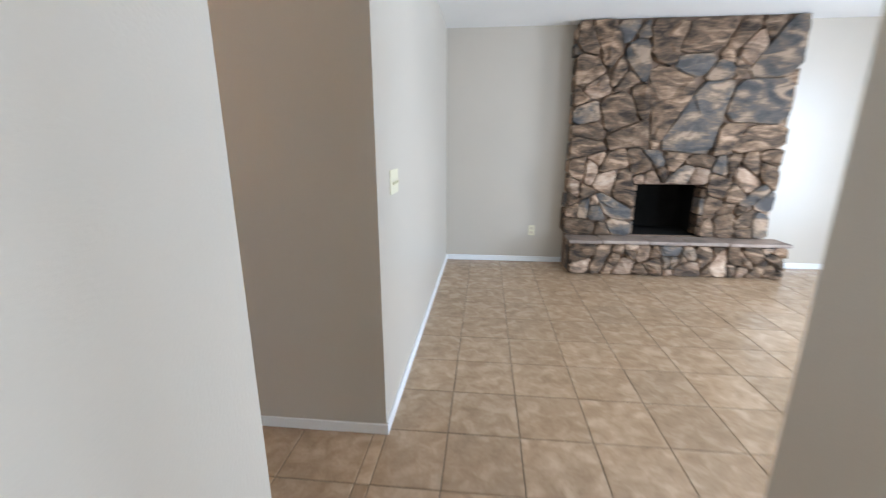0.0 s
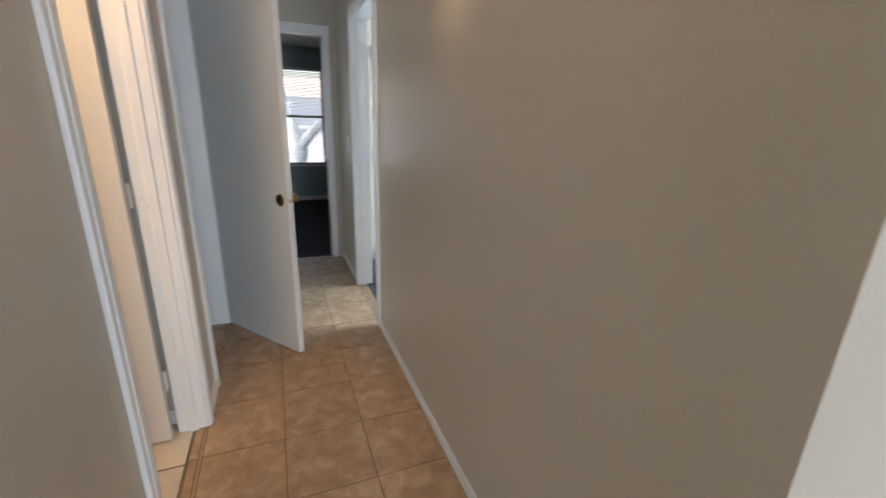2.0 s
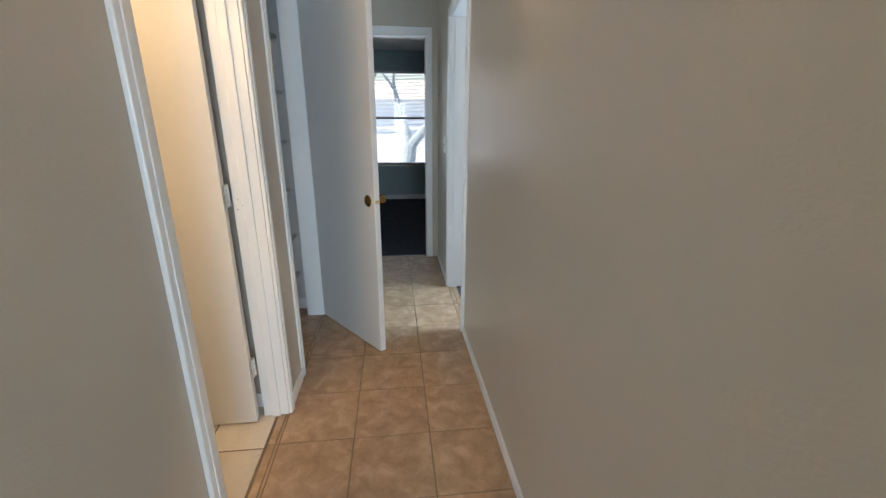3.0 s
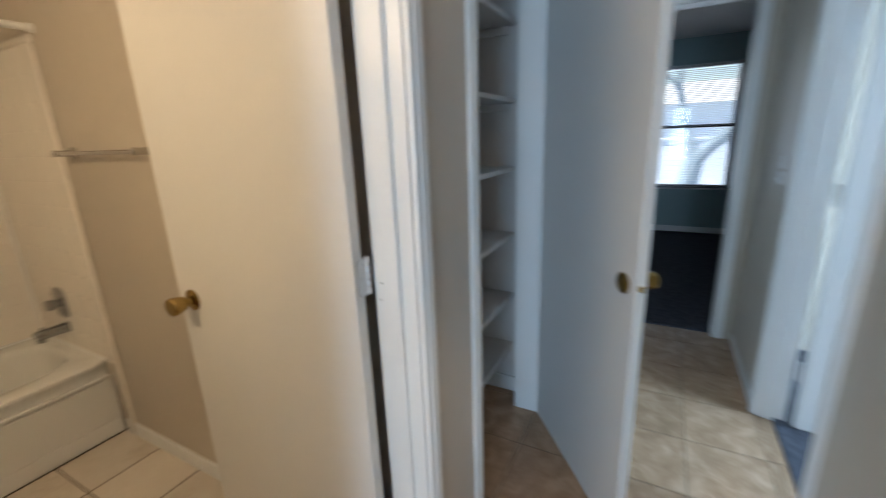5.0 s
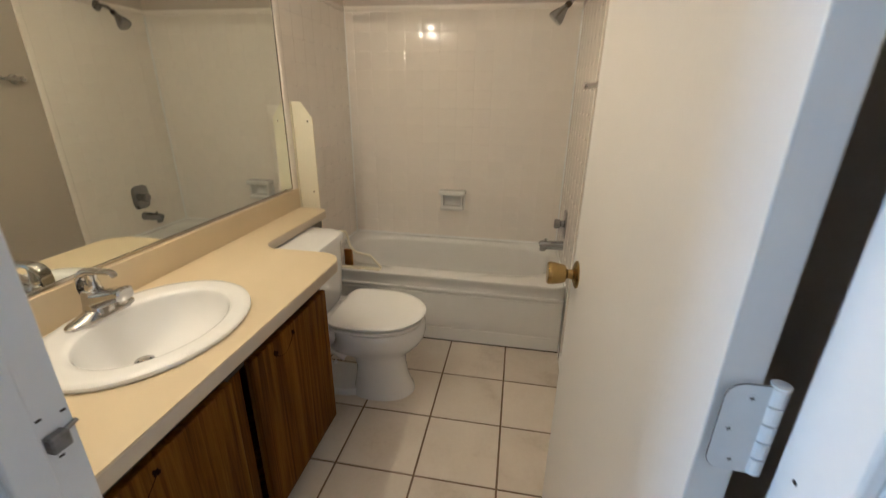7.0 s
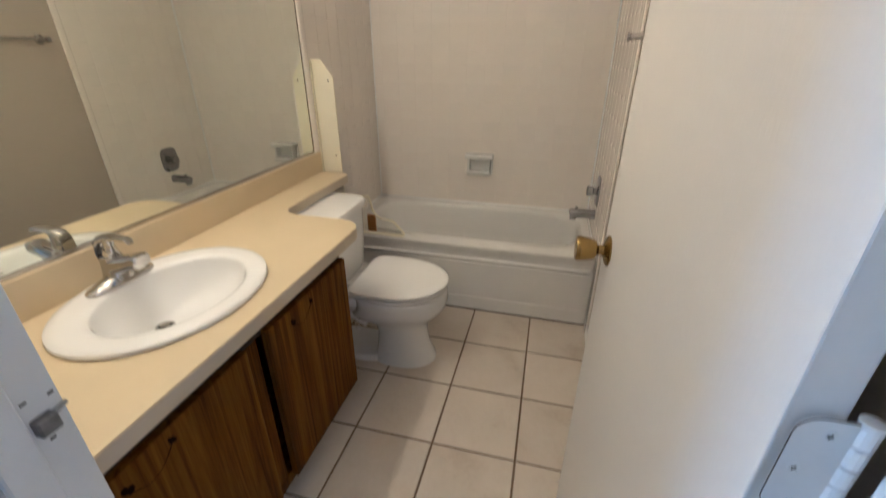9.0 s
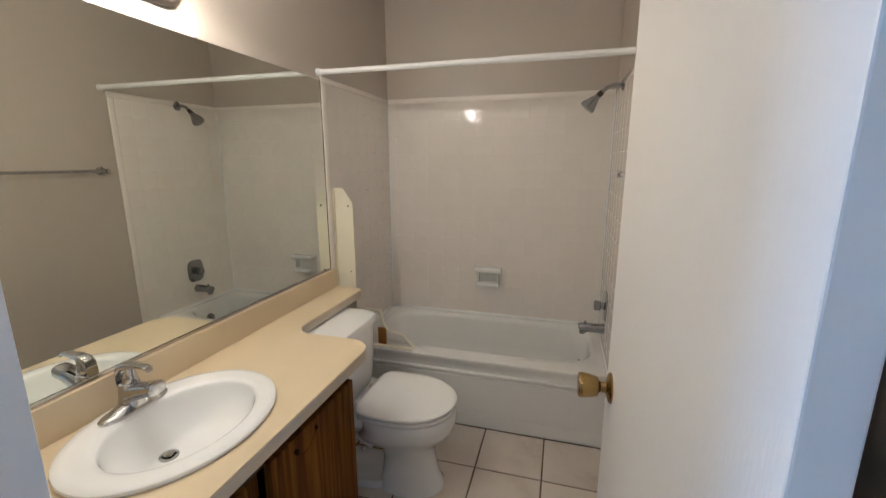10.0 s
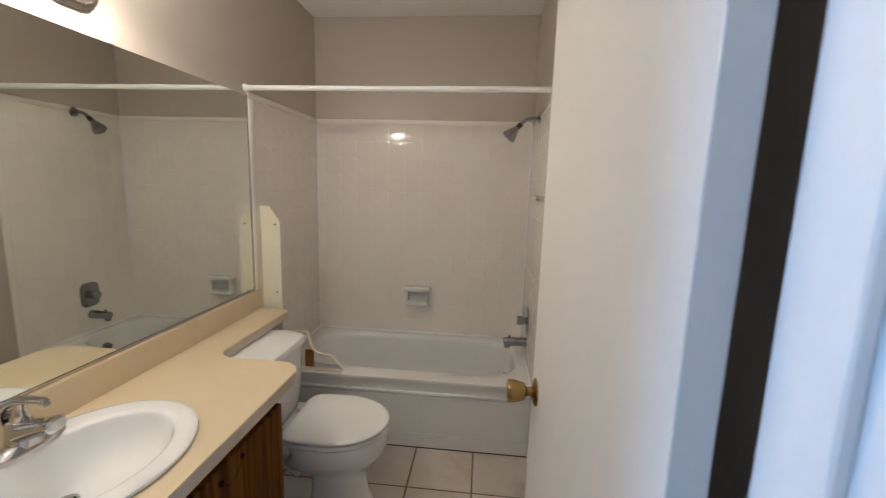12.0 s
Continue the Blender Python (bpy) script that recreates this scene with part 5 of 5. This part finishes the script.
# stones that line the firebox opening
for side_x, s in ((BX0, -1), (BX1, 1)):
    rnd = random.Random(31 + s)
    zz = BZ0 - 0.015
    while zz < BZ1 - 0.03:
        hh = min(rnd.uniform(0.10, 0.19), BZ1 - zz)
        xs = sorted((side_x - s * 0.03, side_x + s * 0.02))
        part("stone", box(xs[0], xs[1], FY - 0.004, FY + 0.16, zz + 0.005, zz + hh - 0.005, 0.012, 2), M_STONES[rnd.choice((0, 1, 0))], fireplace)
        zz += hh

hearth = thing("stone_hearth", ((FX0 + FX1) / 2, 4.64, 0), "raised flagstone hearth with flat slab top in front of the fireplace", "hearth")
part("mortar_core", box(0.80, 2.88, HY + 0.02, FY + 0.019, 0, HZ - 0.035), M_MORTAR, hearth, "dark brown mortar")
stone_face([[(0.785, 0.004), (2.90, 0.004), (2.90, HZ - 0.038), (0.785, HZ - 0.038)]], HY, 6, 0.016, 0.060, hearth, 0.03, lambda z: 1.0)
rnd = random.Random(41)
xa = 0.765
while xa < 2.90:
    wv = min(rnd.uniform(0.26, 0.48), 2.925 - xa)
    if 2.925 - xa - wv < 0.15:
        wv = 2.925 - xa
    part("slab", box(xa + 0.004, xa + wv - 0.004, HY - 0.045 + rnd.uniform(-0.008, 0.008), FY + 0.012, HZ - 0.036, HZ + rnd.uniform(-0.004, 0.004), 0.008, 2), M_SLAB, hearth)
    xa += wv
for sx, s in ((0.785, 1), (2.90, -1)):
    rnd = random.Random(51 + s)
    for k in range(3):
        xs = sorted((sx, sx + s * 0.05))
        part("stone", box(xs[0], xs[1], HY + 0.01 + k * 0.075, HY + 0.08 + k * 0.075, 0.004, HZ - 0.04, 0.012, 2), M_STONES[k], hearth)


# ---- wall tiles round the tub ----
def tile_mesh(name, w, h, t, bevel, mat, dome=False):
    """A flat tile with eased edges, centred, facing +z."""
    me = bpy.data.meshes.new(name)
    a, b = w / 2, h / 2
    rings = [(0.0, 0.0), (0.0, t - bevel * 0.6), (bevel, t)]
    if dome:
        rings = [(0.0, 0.0), (0.0, t - 0.0008), (0.0009, t - 0.00035), (0.004, t - 0.00012), (0.018, t)]
    verts, faces = [], []
    for inset, z in rings:
        c, d = max(a - inset, a * 0.3), max(b - inset, b * 0.3)
        verts += [(-c, -d, z), (c, -d, z), (c, d, z), (-c, d, z)]
    for r in range(len(rings) - 1):
        for k in range(4):
            faces.append((4 * r + k, 4 * r + (k + 1) % 4, 4 * r + 4 + (k + 1) % 4, 4 * r + 4 + k))
    top = 4 * (len(rings) - 1)
    faces.append((top, top + 1, top + 2, top + 3))
    me.from_pydata(verts, [], faces)
    me.materials.append(mat)
    if dome:
        me.shade_smooth()
    return me


MESHES = {}


def tiles(parent, origin, u, v, n, len_u, len_v, pitch, gap, t, bevel, mat, start_u=0.0, start_v=0.0, tilt=0.0, dome=False):
    """Lays tiles over a rectangle that starts at origin and runs along u and v."""
    rot = Matrix((Vector(u), Vector(v), Vector(n))).transposed().to_4x4()
    rnd = random.Random(int(abs(len_u * 1000)) + int(abs(len_v * 77)))
    i0 = start_u - pitch
    while i0 < len_u:
        a0, a1 = max(0, i0), min(len_u, i0 + pitch)
        j0 = start_v - pitch
        while j0 < len_v:
            b0, b1 = max(0, j0), min(len_v, j0 + pitch)
            if a1 - a0 > 0.012 and b1 - b0 > 0.012:
                key = (round(a1 - a0, 3), round(b1 - b0, 3), mat.name)
                if key not in MESHES:
                    MESHES[key] = tile_mesh("tile", a1 - a0 - gap, b1 - b0 - gap, t, bevel, mat, dome)
                o = new("tile", MESHES[key])
                o.parent = parent
                c = Vector(origin) + Vector(u) * (a0 + a1) / 2 + Vector(v) * (b0 + b1) / 2
                wob = pose(0, 0, 0, rnd.uniform(-tilt, tilt), rnd.uniform(-tilt, tilt), 0)
                o.matrix_local = Matrix.Translation(c - origin_of(parent)) @ rot @ wob
            j0 += pitch
        i0 += pitch


TOPZ = 1.79
P = 0.1085
backing_s = structure("tile_wall_south", box(BW + 0.001, BE - 0.001, BS + 0.0005, BS + 0.0066, RIM - 0.01, TOPZ + 0.03), M_WGROUT, "white glazed square tile wall behind the tub", "tiled wall")
backing_e = structure("tile_wall_east", box(BE - 0.0066, BE - 0.0005, BS + 0.007, -0.835, RIM - 0.01, TOPZ + 0.03), M_WGROUT, "white glazed square tile wall at the tub's end", "tiled wall")
backing_w = structure("tile_wall_west", box(BW + 0.0005, BW + 0.0066, BS + 0.007, -0.845, RIM - 0.01, TOPZ + 0.03), M_WGROUT, "white glazed square tile wall with the tub fittings", "tiled wall")
tiles(backing_s, (BW + 0.009, BS + 0.0036, RIM + 0.003), (1, 0, 0), (0, 0, 1), (0, 1, 0), BE - BW - 0.018, TOPZ - RIM, P, 0.0008, 0.0043, 0.0009, M_WTILE, 0.05, P * 0.85, 0.08, True)
tiles(backing_e, (BE - 0.0036, BS + 0.009, RIM + 0.003), (0, 1, 0), (0, 0, 1), (-1, 0, 0), -0.868 - BS, TOPZ - RIM, P, 0.0008, 0.0043, 0.0009, M_WTILE, P, P * 0.85, 0.08, True)
tiles(backing_w, (BW + 0.0036, BS + 0.009, RIM + 0.003), (0, 1, 0), (0, 0, 1), (1, 0, 0), -0.875 - BS, TOPZ - RIM, P, 0.0008, 0.0043, 0.0009, M_WTILE, P, P * 0.85, 0.08, True)


def trim(name, bm, label):
    return structure(name, bm, M_WTILE, label, "tile trim", True)


trim("trim", box(BW + 0.006, BE - 0.006, BS + 0.0005, BS + 0.013, TOPZ + 0.005, TOPZ + 0.034, 0.005, 3), "white glazed bullnose trim along the tile top")
trim("trim", box(BE - 0.012, BE - 0.0008, BS + 0.014, -0.815, TOPZ + 0.005, TOPZ + 0.034, 0.005, 3), "white glazed bullnose trim along the tile top")
trim("trim", box(BW + 0.0008, BW + 0.012, BS + 0.014, -0.83, TOPZ + 0.005, TOPZ + 0.034, 0.005, 3), "white glazed bullnose trim along the tile top")
trim("trim", box(BE - 0.014, BE - 0.0008, -0.858, -0.814, CT + 0.1, TOPZ + 0.003, 0.006, 3), "white glazed bullnose trim up the tile's edge")
trim("trim", box(BW + 0.0008, BW + 0.013, -0.868, -0.832, 0.012, TOPZ + 0.003, 0.006, 3), "white glazed bullnose trim up the tile's edge")
structure("caulk_line", box(BW + 0.005, BE - 0.005, BS + 0.004, BS + 0.018, RIM - 0.006, RIM + 0.008, 0.004, 2), M_PORC, "white caulk along the tub rim", "caulk")
structure("caulk_line", box(BE - 0.018, BE - 0.004, BS + 0.019, -0.95, RIM - 0.006, RIM + 0.008, 0.004, 2), M_PORC, "white caulk along the tub rim", "caulk")
structure("caulk_line", box(BW + 0.004, BW + 0.018, BS + 0.019, -0.95, RIM - 0.006, RIM + 0.008, 0.004, 2), M_PORC, "white caulk along the tub rim", "caulk")
structure("caulk_line", box(BW + 0.004, BW + 0.016, BS + 0.004, BS + 0.016, RIM, TOPZ, 0.005, 2), M_PORC, "white caulk in the tile corner", "caulk")
structure("caulk_line", box(BE - 0.014, BE - 0.004, BS + 0.004, BS + 0.014, RIM, TOPZ, 0.005, 2), M_PORC, "white caulk in the tile corner", "caulk")

# ---- floor tiles ----
Q = 0.3405


def floor_area(parent, x0, x1, y0, y1, pitch, ax, ay, gap, t, mat, zt):
    tiles(parent, (x0, y0, zt), (1, 0, 0), (0, 1, 0), (0, 0, 1), x1 - x0, y1 - y0, pitch, gap, t, 0.0025, mat, (ax - x0) % pitch, (ay - y0) % pitch, 0.06)


floor_area(floor, WX + 0.0, 3.9, 0.9, LN, Q, -1.975 + 6 * 0.343, 1.226, 0.0048, 0.0105, M_TILE, -0.0105)
floor_area(floor, WX + 0.0, 3.9, -1.2, 0.9, Q, -1.975 + 6 * 0.343, 1.226, 0.0048, 0.0105, M_TILE, -0.0105)
floor_area(floor, -4.58, WX, HS, HN, Q, -1.975, 1.226, 0.0048, 0.0105, M_TILE, -0.0105)
floor_area(floor, -3.665, -2.935, HN, 1.945, Q, -1.975, 1.226, 0.0048, 0.0105, M_TILE, -0.0105)
floor_area(floor, -3.38, BW - 0.11, 0.25, HS, Q, -1.975, 1.226, 0.0048, 0.0105, M_TILE, -0.0105)
floor_area(floor, -2.170, -1.455, 0.85, HS, Q, -1.975, 1.226, 0.0048, 0.0105, M_TILE, -0.0105)
floor_area(floor_bath, BW, BE, -0.94, 0.843, 0.308, -1.649, -0.64, 0.008, 0.0105, M_BTILE, -0.0105)
